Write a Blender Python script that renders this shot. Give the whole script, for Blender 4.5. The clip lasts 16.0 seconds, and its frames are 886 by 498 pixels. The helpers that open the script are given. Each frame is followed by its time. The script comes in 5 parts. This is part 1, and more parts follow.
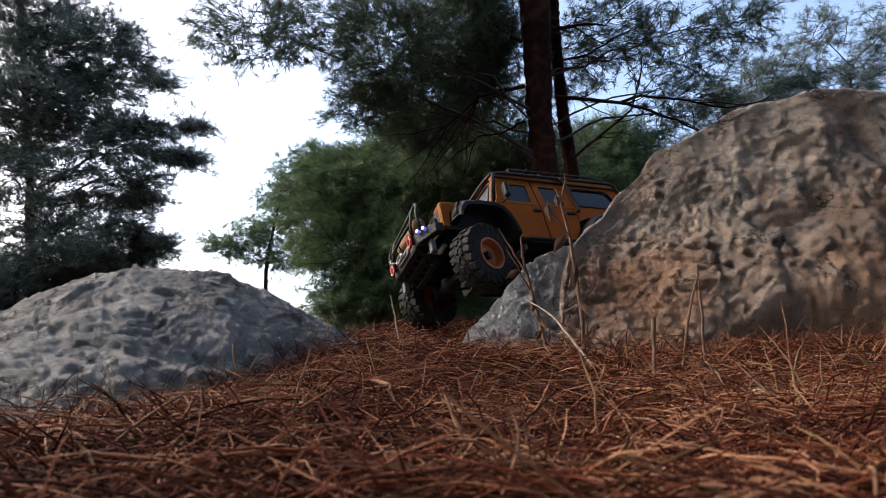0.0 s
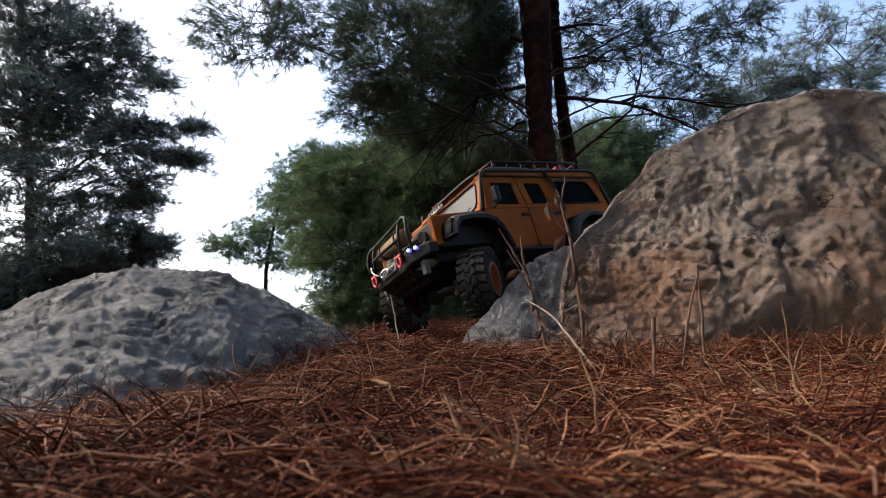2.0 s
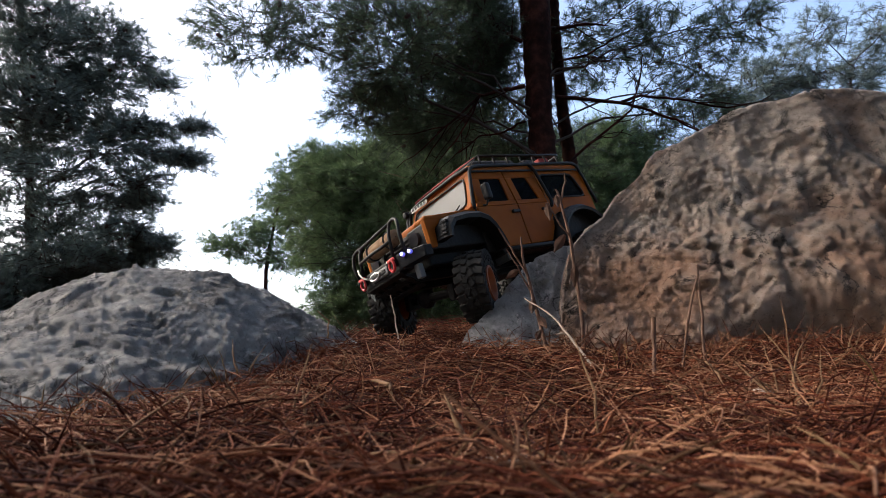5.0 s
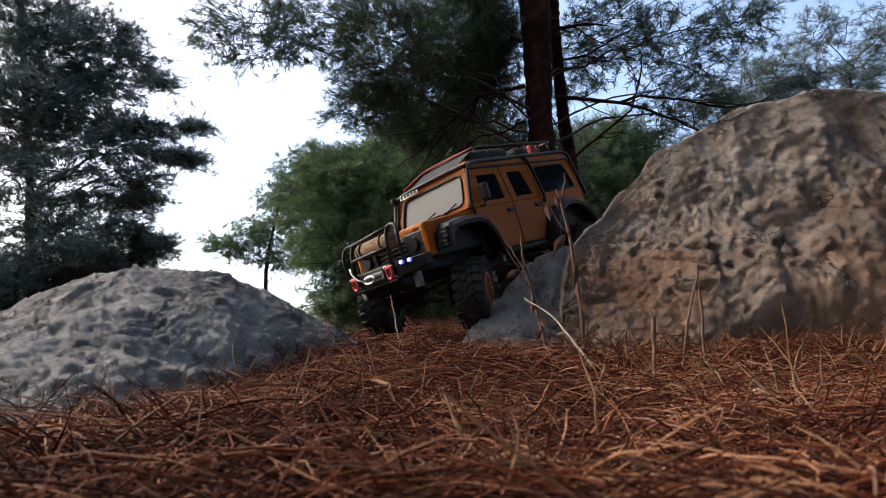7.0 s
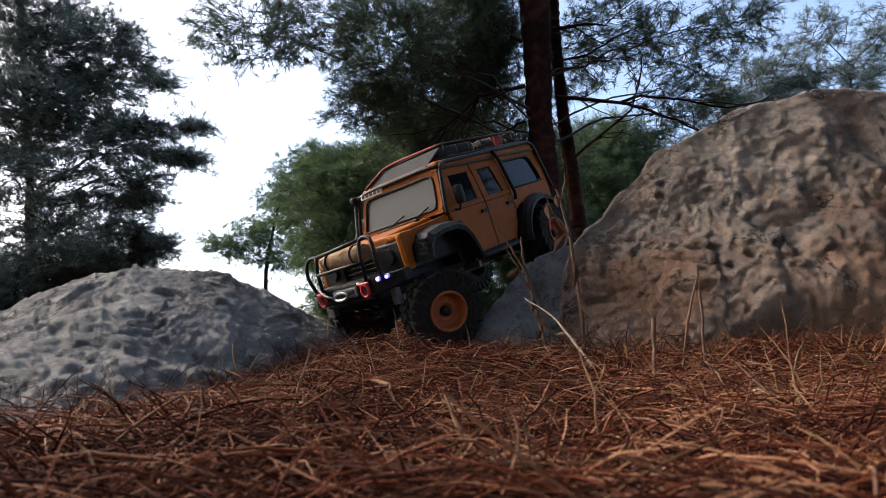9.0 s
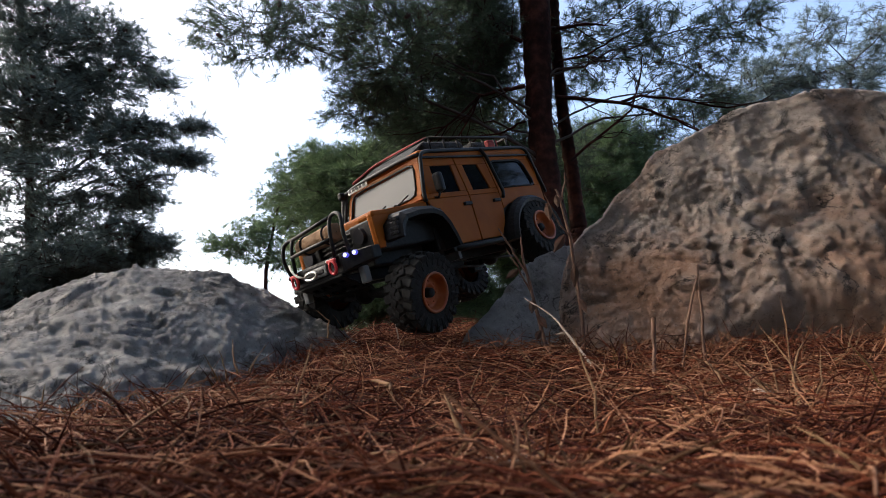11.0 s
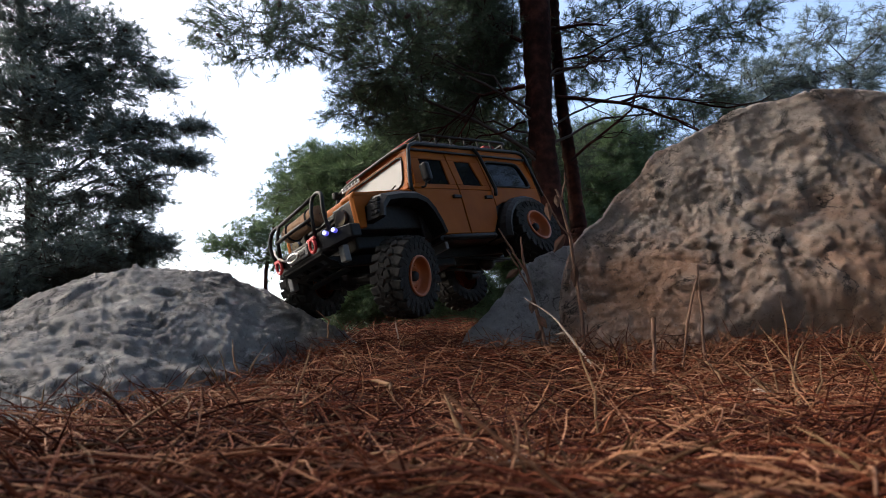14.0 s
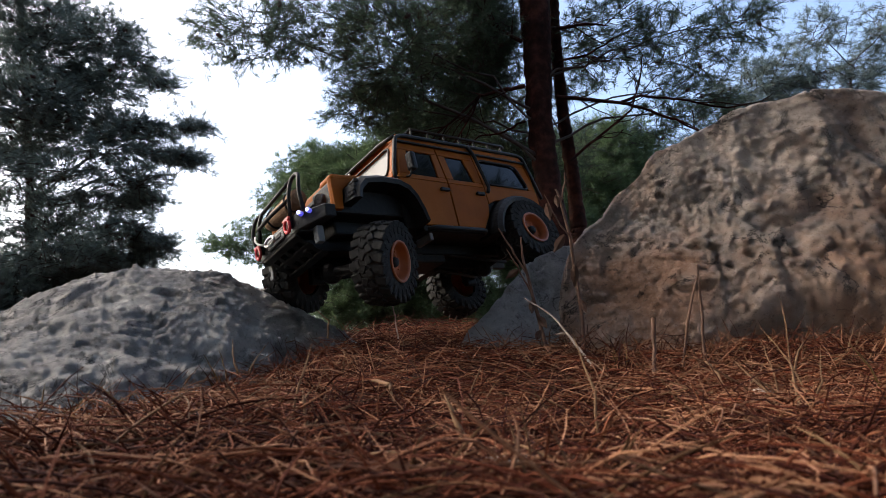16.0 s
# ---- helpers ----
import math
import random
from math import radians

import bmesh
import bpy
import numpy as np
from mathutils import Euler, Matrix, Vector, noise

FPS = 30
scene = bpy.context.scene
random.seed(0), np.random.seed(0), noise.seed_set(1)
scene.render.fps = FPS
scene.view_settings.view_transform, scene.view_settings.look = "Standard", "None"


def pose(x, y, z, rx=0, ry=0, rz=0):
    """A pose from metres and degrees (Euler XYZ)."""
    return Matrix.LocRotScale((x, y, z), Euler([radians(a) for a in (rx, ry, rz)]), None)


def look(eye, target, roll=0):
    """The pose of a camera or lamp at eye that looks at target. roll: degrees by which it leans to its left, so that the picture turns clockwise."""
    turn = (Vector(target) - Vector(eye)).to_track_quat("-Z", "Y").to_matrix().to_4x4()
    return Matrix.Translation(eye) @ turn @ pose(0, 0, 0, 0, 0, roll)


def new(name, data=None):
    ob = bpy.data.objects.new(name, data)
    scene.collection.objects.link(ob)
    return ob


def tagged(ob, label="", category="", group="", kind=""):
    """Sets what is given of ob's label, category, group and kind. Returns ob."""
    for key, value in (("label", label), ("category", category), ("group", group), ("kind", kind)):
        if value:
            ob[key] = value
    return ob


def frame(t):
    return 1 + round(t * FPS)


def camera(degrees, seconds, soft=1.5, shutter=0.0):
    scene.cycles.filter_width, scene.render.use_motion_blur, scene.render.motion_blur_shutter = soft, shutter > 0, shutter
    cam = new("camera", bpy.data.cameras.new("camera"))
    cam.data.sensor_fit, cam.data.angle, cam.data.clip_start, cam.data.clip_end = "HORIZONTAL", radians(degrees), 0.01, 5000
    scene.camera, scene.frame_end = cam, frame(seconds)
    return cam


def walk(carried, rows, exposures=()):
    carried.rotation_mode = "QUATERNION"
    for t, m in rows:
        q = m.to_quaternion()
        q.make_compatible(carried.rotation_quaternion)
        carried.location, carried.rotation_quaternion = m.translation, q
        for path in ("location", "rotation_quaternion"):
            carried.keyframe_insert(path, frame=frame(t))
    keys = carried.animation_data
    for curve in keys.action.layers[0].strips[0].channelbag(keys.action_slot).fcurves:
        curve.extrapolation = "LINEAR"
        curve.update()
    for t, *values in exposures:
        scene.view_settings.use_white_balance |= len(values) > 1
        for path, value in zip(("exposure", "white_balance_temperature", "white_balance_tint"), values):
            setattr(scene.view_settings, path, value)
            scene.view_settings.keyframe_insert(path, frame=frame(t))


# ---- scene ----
# ---------------------------------------------------------------- camera
cam = camera(75, 16.0, soft=0.7)
cam.data.dof.use_dof, cam.data.dof.focus_distance, cam.data.dof.aperture_fstop = True, 1.2, 18.0
eye_pose = pose(0, 0, 0.06, 102, 0, 0)
walk(cam, [(0, eye_pose), (16, eye_pose)], exposures=[(0, 1.55), (16, 1.55)])

# ---------------------------------------------------------------- light
world = bpy.data.worlds.new("world")
scene.world = world
world.use_nodes = True
wn = world.node_tree
sky = wn.nodes.new("ShaderNodeTexSky")
sky.sky_type, sky.sun_disc = "NISHITA", False
sky.sun_elevation, sky.sun_rotation = radians(38), radians(-74)
sky.air_density, sky.dust_density, sky.ozone_density = 1.0, 4.0, 1.0
wn.links.new(sky.outputs[0], wn.nodes["Background"].inputs[0])
wn.nodes["Background"].inputs[1].default_value = 0.15

sun_data = bpy.data.lights.new("sun", "SUN")
sun_data.energy, sun_data.angle, sun_data.color = 0.56, radians(34), (1.0, 0.94, 0.86)
sun = new("sun", sun_data)
sun.matrix_world = look((-6.8, 1.95, 5.5), (0, 0, 0))


# ---------------------------------------------------------------- materials
def material(name, colors, scale=30.0, rough=0.7, metal=0.0, bump=0.2, bump_scale=None, detail=6.0,
             island=0.0, spec=0.5, coords="Object", big=3.0, big_amount=0.35):
    """A surface whose colour wanders between the given colours at two scales, with fine relief."""
    m = bpy.data.materials.new(name)
    m.use_nodes = True
    nt = m.node_tree
    n, l = nt.nodes, nt.links
    b = n["Principled BSDF"]
    tc = n.new("ShaderNodeTexCoord")
    fine = n.new("ShaderNodeTexNoise")
    fine.inputs["Scale"].default_value, fine.inputs["Detail"].default_value = scale, detail
    broad = n.new("ShaderNodeTexNoise")
    broad.inputs["Scale"].default_value, broad.inputs["Detail"].default_value = big, 3.0
    for t in (fine, broad):
        l.new(tc.outputs[coords], t.inputs["Vector"])
    mix = n.new("ShaderNodeMath")
    mix.operation = "MULTIPLY_ADD"
    l.new(broad.outputs[0], mix.inputs[0])
    mix.inputs[1].default_value = big_amount
    scaled = n.new("ShaderNodeMath")
    scaled.operation = "MULTIPLY"
    l.new(fine.outputs[0], scaled.inputs[0])
    scaled.inputs[1].default_value = 1.0 - big_amount
    l.new(scaled.outputs[0], mix.inputs[2])
    last = mix.outputs[0]
    if island:
        geo = n.new("ShaderNodeNewGeometry")
        add = n.new("ShaderNodeMath")
        add.operation = "MULTIPLY_ADD"
        l.new(geo.outputs["Random Per Island"], add.inputs[0])
        add.inputs[1].default_value = island
        sub = n.new("ShaderNodeMath")
        sub.operation = "SUBTRACT"
        l.new(last, sub.inputs[0])
        sub.inputs[1].default_value = island / 2
        l.new(sub.outputs[0], add.inputs[2])
        last = add.outputs[0]
    ramp = n.new("ShaderNodeValToRGB")
    el = ramp.color_ramp.elements
    count = len(colors)
    for i, c in enumerate(colors):
        at = 0.3 + 0.4 * i / max(1, count - 1)
        e = el[i] if i < 2 else el.new(at)
        e.position, e.color = at, (*c, 1)
    l.new(last, ramp.inputs[0])
    l.new(ramp.outputs[0], b.inputs["Base Color"])
    b.inputs["Roughness"].default_value, b.inputs["Metallic"].default_value = rough, metal
    b.inputs["Specular IOR Level"].default_value = spec
    if bump:
        bn = n.new("ShaderNodeTexNoise")
        bn.inputs["Scale"].default_value, bn.inputs["Detail"].default_value = bump_scale or scale * 2, 8.0
        l.new(tc.outputs[coords], bn.inputs["Vector"])
        bp = n.new("ShaderNodeBump")
        bp.inputs["Strength"].default_value, bp.inputs["Distance"].default_value = bump, 0.01
        l.new(bn.outputs[0], bp.inputs["Height"])
        l.new(bp.outputs[0], b.inputs["Normal"])
    return m


def stone(name, base, pale, dark, patch, patch_amount, low=None):
    """Weathered limestone: grey with pale crust, dark specks, pits and ochre patches; dark blotches paint the shade of
    relief.
    """
    m = bpy.data.materials.new(name)
    m.use_nodes = True
    nt = m.node_tree
    n, l = nt.nodes, nt.links
    b = n["Principled BSDF"]
    b.inputs["Roughness"].default_value, b.inputs["Specular IOR Level"].default_value = 0.92, 0.2
    tc = n.new("ShaderNodeTexCoord")

    def noisy(scale, detail, rough=0.6, warp=0.0):
        t = n.new("ShaderNodeTexNoise")
        t.inputs["Scale"].default_value, t.inputs["Detail"].default_value = scale, detail
        t.inputs["Roughness"].default_value, t.inputs["Distortion"].default_value = rough, warp
        l.new(tc.outputs["Object"], t.inputs["Vector"])
        return t.outputs[0]

    def ramp(src, lo, hi):
        r = n.new("ShaderNodeMapRange")
        r.inputs["From Min"].default_value, r.inputs["From Max"].default_value = lo, hi
        l.new(src, r.inputs["Value"])
        return r.outputs[0]

    def blend(fac, a, c):
        x = n.new("ShaderNodeMix")
        x.data_type = "RGBA"
        l.new(fac, x.inputs["Factor"])
        for sock, v in ((x.inputs["A"], a), (x.inputs["B"], c)):
            if isinstance(v, tuple):
                sock.default_value = (*v, 1)
            else:
                l.new(v, sock)
        return x.outputs["Result"]

    col = blend(ramp(noisy(14, 8, 0.7), 0.38, 0.62), base, pale)
    scale_patch = n.new("ShaderNodeMath")
    scale_patch.operation = "MULTIPLY"
    spread_of = noisy(5, 5, 0.65, 0.4)
    if low:  # the freshly broken lower part carries more of the patch colour
        xyz, lift = n.new("ShaderNodeSeparateXYZ"), n.new("ShaderNodeMath")
        l.new(tc.outputs["Object"], xyz.inputs[0])
        band = ramp(xyz.outputs["Z"], low[1], low[0])
        lift.operation = "MULTIPLY_ADD"
        l.new(band, lift.inputs[0])
        lift.inputs[1].default_value = 0.15
        l.new(spread_of, lift.inputs[2])
        spread_of = lift.outputs[0]
    l.new(ramp(spread_of, 0.5, 0.72), scale_patch.inputs[0])
    scale_patch.inputs[1].default_value = patch_amount
    col = blend(scale_patch.outputs[0], col, patch)
    # dark blotches: the shade of small hollows, painted into the colour
    col = blend(ramp(noisy(30, 10, 0.8, 0.3), 0.585, 0.72), col, dark)
    col = blend(ramp(noisy(170, 6, 0.8), 0.55, 0.74), col, dark)
    col = blend(ramp(noisy(260, 4, 0.7), 0.6, 0.78), col, pale)
    # thin weathered cracks, broken off here and there; the shade inside is painted dark
    vein, gate = noisy(13, 8, 0.68, 0.5), ramp(noisy(9, 3), 0.47, 0.58)
    off_mid, size = n.new("ShaderNodeMath"), n.new("ShaderNodeMath")
    off_mid.operation, size.operation = "SUBTRACT", "ABSOLUTE"
    l.new(vein, off_mid.inputs[0])
    off_mid.inputs[1].default_value = 0.5
    l.new(off_mid.outputs[0], size.inputs[0])
    line, crack = ramp(size.outputs[0], 0.02, 0.0), n.new("ShaderNodeMath")
    crack.operation = "MULTIPLY"
    l.new(line, crack.inputs[0])
    l.new(gate, crack.inputs[1])
    col = blend(crack.outputs[0], col, dark)
    l.new(col, b.inputs["Base Color"])
    vor = n.new("ShaderNodeTexVoronoi")
    vor.inputs["Scale"].default_value = 38
    l.new(tc.outputs["Object"], vor.inputs["Vector"])
    pits = ramp(vor.outputs["Distance"], 0.0, 0.35)
    h = n.new("ShaderNodeMath")
    h.operation = "MULTIPLY_ADD"
    l.new(pits, h.inputs[0])
    h.inputs[1].default_value = 0.1
    groove = n.new("ShaderNodeMath")
    groove.operation = "MULTIPLY_ADD"
    l.new(crack.outputs[0], groove.inputs[0])
    groove.inputs[1].default_value = -0.25
    l.new(noisy(95, 10, 0.8, 0.2), groove.inputs[2])
    l.new(groove.outputs[0], h.inputs[2])
    bp = n.new("ShaderNodeBump")
    bp.inputs["Strength"].default_value, bp.inputs["Distance"].default_value = 1.0, 0.02
    l.new(h.outputs[0], bp.inputs["Height"])
    l.new(bp.outputs[0], b.inputs["Normal"])
    return m


SOIL = material("litter_soil", [(0.012, 0.005, 0.003), (0.032, 0.012, 0.007), (0.06, 0.023, 0.013)], 40, 0.95, bump=0.8, big=2.0, spec=0.08)
NEEDLE = material("dry_needles", [(0.028, 0.0046, 0.0018), (0.078, 0.0165, 0.0064), (0.135, 0.039, 0.017), (0.29, 0.145, 0.083)], 6, 0.8, bump=0, island=0.55, big=1.5, spec=0.12)
STRAW = material("dry_straw", [(0.085, 0.042, 0.021), (0.2, 0.115, 0.062)], 60, 0.8, bump=0.1, island=0.3, spec=0.15)
GRASS = material("yellow_dry_grass", [(0.09, 0.05, 0.016), (0.19, 0.12, 0.045)], 60, 0.8, bump=0.1, island=0.3, spec=0.15)
STALK = material("dead_stalk", [(0.065, 0.03, 0.02), (0.18, 0.092, 0.056)], 80, 0.85, bump=0.2)
PALE_STICK = material("bleached_stick", [(0.24, 0.17, 0.125), (0.42, 0.33, 0.27)], 70, 0.8, bump=0.2)
ROCK_GREY = stone("grey_limestone", (0.22, 0.22, 0.23), (0.48, 0.47, 0.455), (0.06, 0.06, 0.065), (0.36, 0.29, 0.22), 0.35)
ROCK_TAN = stone("ochre_limestone", (0.3, 0.255, 0.225), (0.56, 0.475, 0.41), (0.06, 0.053, 0.05), (0.4, 0.205, 0.115), 0.75, (0.12, 0.36))
ROCK_SLAB = stone("dark_grey_limestone", (0.27, 0.27, 0.28), (0.5, 0.495, 0.485), (0.065, 0.065, 0.07), (0.24, 0.17, 0.12), 0.3)
BARK = material("pine_bark", [(0.007, 0.003, 0.0025), (0.024, 0.0085, 0.006), (0.065, 0.022, 0.014)], 13, 0.95, bump=1.0, bump_scale=20, big=4, spec=0.1)
TWIG = material("twig_bark", [(0.022, 0.016, 0.012), (0.055, 0.038, 0.03)], 20, 0.9, bump=0)
DEAD_TWIG = material("dead_twig", [(0.12, 0.075, 0.05), (0.24, 0.16, 0.11)], 20, 0.9, bump=0)


def foliage_material(name, a, c):
    m = material(name, [a, c], 1.2, 0.6, bump=0, island=0.5, big=0.5, spec=0.3)
    nt = m.node_tree
    b = nt.nodes["Principled BSDF"]
    trans = nt.nodes.new("ShaderNodeBsdfTranslucent")
    mix = nt.nodes.new("ShaderNodeMixShader")
    mix.inputs[0].default_value = 0.45
    nt.links.new(b.inputs["Base Color"].links[0].from_socket, trans.inputs[0])
    nt.links.new(b.outputs[0], mix.inputs[1])
    nt.links.new(trans.outputs[0], mix.inputs[2])
    nt.links.new(mix.outputs[0], nt.nodes["Material Output"].inputs[0])
    return m


# lightened a little: sky haze painted into the needle colour
LEAF_DARK = foliage_material("needles_dark", (0.038, 0.062, 0.038), (0.088, 0.12, 0.07))
LEAF_GREEN = foliage_material("needles_green", (0.058, 0.098, 0.042), (0.135, 0.19, 0.088))
# lightened most, so the pale haze is held in the needle colour
LEAF_BLUE_HAZED = foliage_material("needles_blue_green_hazed", (0.075, 0.1, 0.092), (0.15, 0.19, 0.165))
CONE = material("pine_cone", [(0.03, 0.018, 0.014), (0.07, 0.04, 0.03)], 30, 0.9, bump=0.3)


# ---------------------------------------------------------------- mesh helpers
def mesh_from(name, verts, faces, mat, smooth=False):
    """verts: (n, 3) array; faces: (m, k) array, all of one size."""
    me = bpy.data.meshes.new(name)
    verts, faces = np.asarray(verts, np.float32), np.asarray(faces, np.int32)
    k = faces.shape[1]
    me.vertices.add(len(verts))
    me.vertices.foreach_set("co", verts.ravel())
    me.loops.add(faces.size)
    me.loops.foreach_set("vertex_index", faces.ravel())
    me.polygons.add(len(faces))
    me.polygons.foreach_set("loop_start", np.arange(0, faces.size, k, dtype=np.int32))
    me.update(calc_edges=True)
    me.polygons.foreach_set("use_smooth", np.full(len(faces), smooth))
    me.materials.append(mat)
    return me


def part(name, bm, mat, parent, label=""):
    """Links a bmesh as one mesh object under a thing or a part."""
    me = bpy.data.meshes.new(name)
    bm.to_mesh(me)
    bm.free()
    me.materials.append(mat)
    ob = new(name, me)
    ob.parent = parent
    return tagged(ob, label)


def tubes(paths, sides=6):
    """Verts and quads of round tubes; each path is a list of (x, y, z, radius)."""
    vs, fs, at = [], [], 0
    ang = np.arange(sides) * 2 * math.pi / sides
    for path in paths:
        p = np.asarray(path, float)
        c, r = p[:, :3], p[:, 3]
        t = np.gradient(c, axis=0)
        t /= np.linalg.norm(t, axis=1)[:, None] + 1e-12
        ref = np.array([0.31, 0.17, 0.93]) if abs(t[0][2]) < 0.8 else np.array([1, 0.2, 0.1])
        for i in range(len(p)):
            u = np.cross(t[i], ref)
            u /= np.linalg.norm(u)
            w = np.cross(t[i], u)
            ref = np.cross(u, t[i])
            vs.append(c[i] + r[i] * (np.cos(ang)[:, None] * u + np.sin(ang)[:, None] * w))
        j = np.arange(sides)
        for i in range(len(p) - 1):
            a, b = at + i * sides, at + (i + 1) * sides
            fs.append(np.stack([a + j, a + (j + 1) % sides, b + (j + 1) % sides, b + j], 1))
        fs.append(at + np.array([[0, sides - 1, sides // 2, 1]]) if sides == 4 else np.zeros((0, 4), int))
        at += len(p) * sides
    return np.concatenate(vs), np.concatenate(fs)


def batch_tubes(p, r, sides=3):
    """Many thin tubes at once: p (n, k, 3), r (n, k)."""
    n, k, _ = p.shape
    t = np.gradient(p, axis=1)
    t /= np.linalg.norm(t, axis=2)[..., None] + 1e-12
    ref = np.where(np.abs(t[:, :1, 2:3]) < 0.8, np.array([0.0, 0.0, 1.0]), np.array([1.0, 0.0, 0.0]))
    u = np.cross(t, np.broadcast_to(ref, t.shape))
    u /= np.linalg.norm(u, axis=2)[..., None] + 1e-12
    w = np.cross(t, u)
    ang = np.arange(sides) * 2 * math.pi / sides
    v = p[:, :, None] + r[:, :, None, None] * (np.cos(ang)[:, None] * u[:, :, None] + np.sin(ang)[:, None] * w[:, :, None])
    a = (np.arange(n)[:, None, None] * k + np.arange(k - 1)[None, :, None]) * sides
    j = np.arange(sides)[None, None]
    f = np.stack([a + j, a + (j + 1) % sides, a + sides + (j + 1) % sides, a + sides + j], 3)
    return v.reshape(-1, 3), f.reshape(-1, 4)


def bend(a, b, sag, n, r0, r1, rng, wob=0.0):
    """A curved, tapering path from a to b."""
    a, b = np.asarray(a, float), np.asarray(b, float)
    s = np.linspace(0, 1, n)
    p = a + (b - a) * s[:, None]
    p[:, 2] += sag * np.sin(math.pi * s)
    if wob:
        w = np.cumsum(rng.normal(0, wob, (n, 3)), 0)
        p += w - w[0] - (w[-1] - w[0]) * s[:, None]
    return np.column_stack([p, r0 + (r1 - r0) * s])


def thing(name, label, category, group="", at=(0, 0, 0)):
    ob = new(name)
    ob.location = at
    ob.empty_display_size = 0.05
    return tagged(ob, label, category, group)


# ---------------------------------------------------------------- ground
GY = [-60.0, -2.0, 0.0, 0.25, 0.5, 0.7, 0.85, 1.0, 1.25, 1.7, 2.4, 4.0, 8.0, 20.0, 60.0, 3000.0]
GZ = [-0.6, -0.05, -0.005, 0.004, 0.034, 0.074, 0.095, 0.114, 0.134, 0.12, 0.05, -0.1, -0.5, -1.4, -3.0, -60.0]


def ground_z(x, y):
    x, y = np.asarray(x, float), np.asarray(y, float)
    z = np.interp(y, GY, GZ)
    near = np.exp(-((np.hypot(x, y - 0.6) / 3.0) ** 2))
    hump = 0.012 * np.sin(5.1 * x + 1.3) * np.cos(4.3 * y + 0.4) + 0.006 * np.sin(13 * x + 2 * y) * np.sin(11 * y + 0.5)
    dip = -0.02 * np.exp(-(((x + 0.06) / 0.14) ** 2 + ((y - 1.02) / 0.12) ** 2))
    right = -0.014 * np.clip((x - 0.25) / 0.4, 0, 1) * np.clip((y - 0.3) / 0.4, 0, 1)
    left = -0.04 * np.clip((-x - 0.1) / 0.26, 0, 1) * np.clip((y - 0.2) / 0.3, 0, 1)
    return z + near * (hump + dip + right + left) + (1 - near) * 0.12 * np.sin(0.7 * x + 0.3) * np.sin(0.5 * y)


def spread(lo, hi, n, power):
    s = np.linspace(-1, 1, n)
    e = np.sign(s) * np.abs(s) ** power
    return np.where(e < 0, -lo * e, hi * e)


def build_ground():
    xs = spread(-3000, 3000, 361, 7.0) + spread(-2.2, 2.2, 361, 1.0)
    ys = spread(-60, 3000, 361, 7.0) + spread(-2.0, 2.0, 361, 1.0) + 0.7
    gx, gy = np.meshgrid(xs, ys)
    v = np.column_stack([gx.ravel(), gy.ravel(), ground_z(gx, gy).ravel()])
    i, j = np.meshgrid(np.arange(360), np.arange(360))
    a = (j * 361 + i).ravel()
    ob = new("ground", mesh_from("ground", v, np.stack([a, a + 1, a + 362, a + 361], 1), SOIL, True))
    tagged(ob, "sloping forest floor of brown soil under pine litter", "ground", kind="structure")


build_ground()


# ---------------------------------------------------------------- rocks
def fbm(p, scale, octaves=5, gain=0.5, ridged=False):
    out = np.zeros(len(p))
    for k, q in enumerate(p):
        v, amp, f = 0.0, 1.0, scale
        for _ in range(octaves):
            s = noise.noise(Vector(q) * f)
            v += amp * ((1 - 2 * abs(s)) if ridged else s)
            amp *= gain
            f *= 2.1
        out[k] = v
    return out


def chipped(p, cells, slope, step, seed):
    """Broken facets: each cell of the surface is a small plane with its own tilt and height."""
    rng = np.random.default_rng(seed)
    at = p[rng.integers(0, len(p), cells)] + rng.normal(0, 0.002, (cells, 3))
    tilt = rng.normal(0, slope, (cells, 3))
    level = rng.normal(0, step, cells)
    w = p + 0.012 * np.column_stack([fbm(p + o, 14, 2) for o in (0.0, 5.0, 9.0)]) if cells < 1000 else p
    out = np.zeros(len(p))
    for i in range(0, len(p), 4000):
        c = w[i:i + 4000]
        near = ((c ** 2).sum(1)[:, None] - 2 * c @ at.T + (at ** 2).sum(1)).argmin(1)
        out[i:i + 4000] = ((c - at[near]) * tilt[near]).sum(1) + level[near]
    return np.clip(out, -0.004, 0.004)


# bedding of the limestone: relief is drawn out along one leaning direction
TILT = np.array([[1.5, 0.3, 0.5], [-0.2, 1.0, 0.3], [-0.5, 0.2, 0.7]])


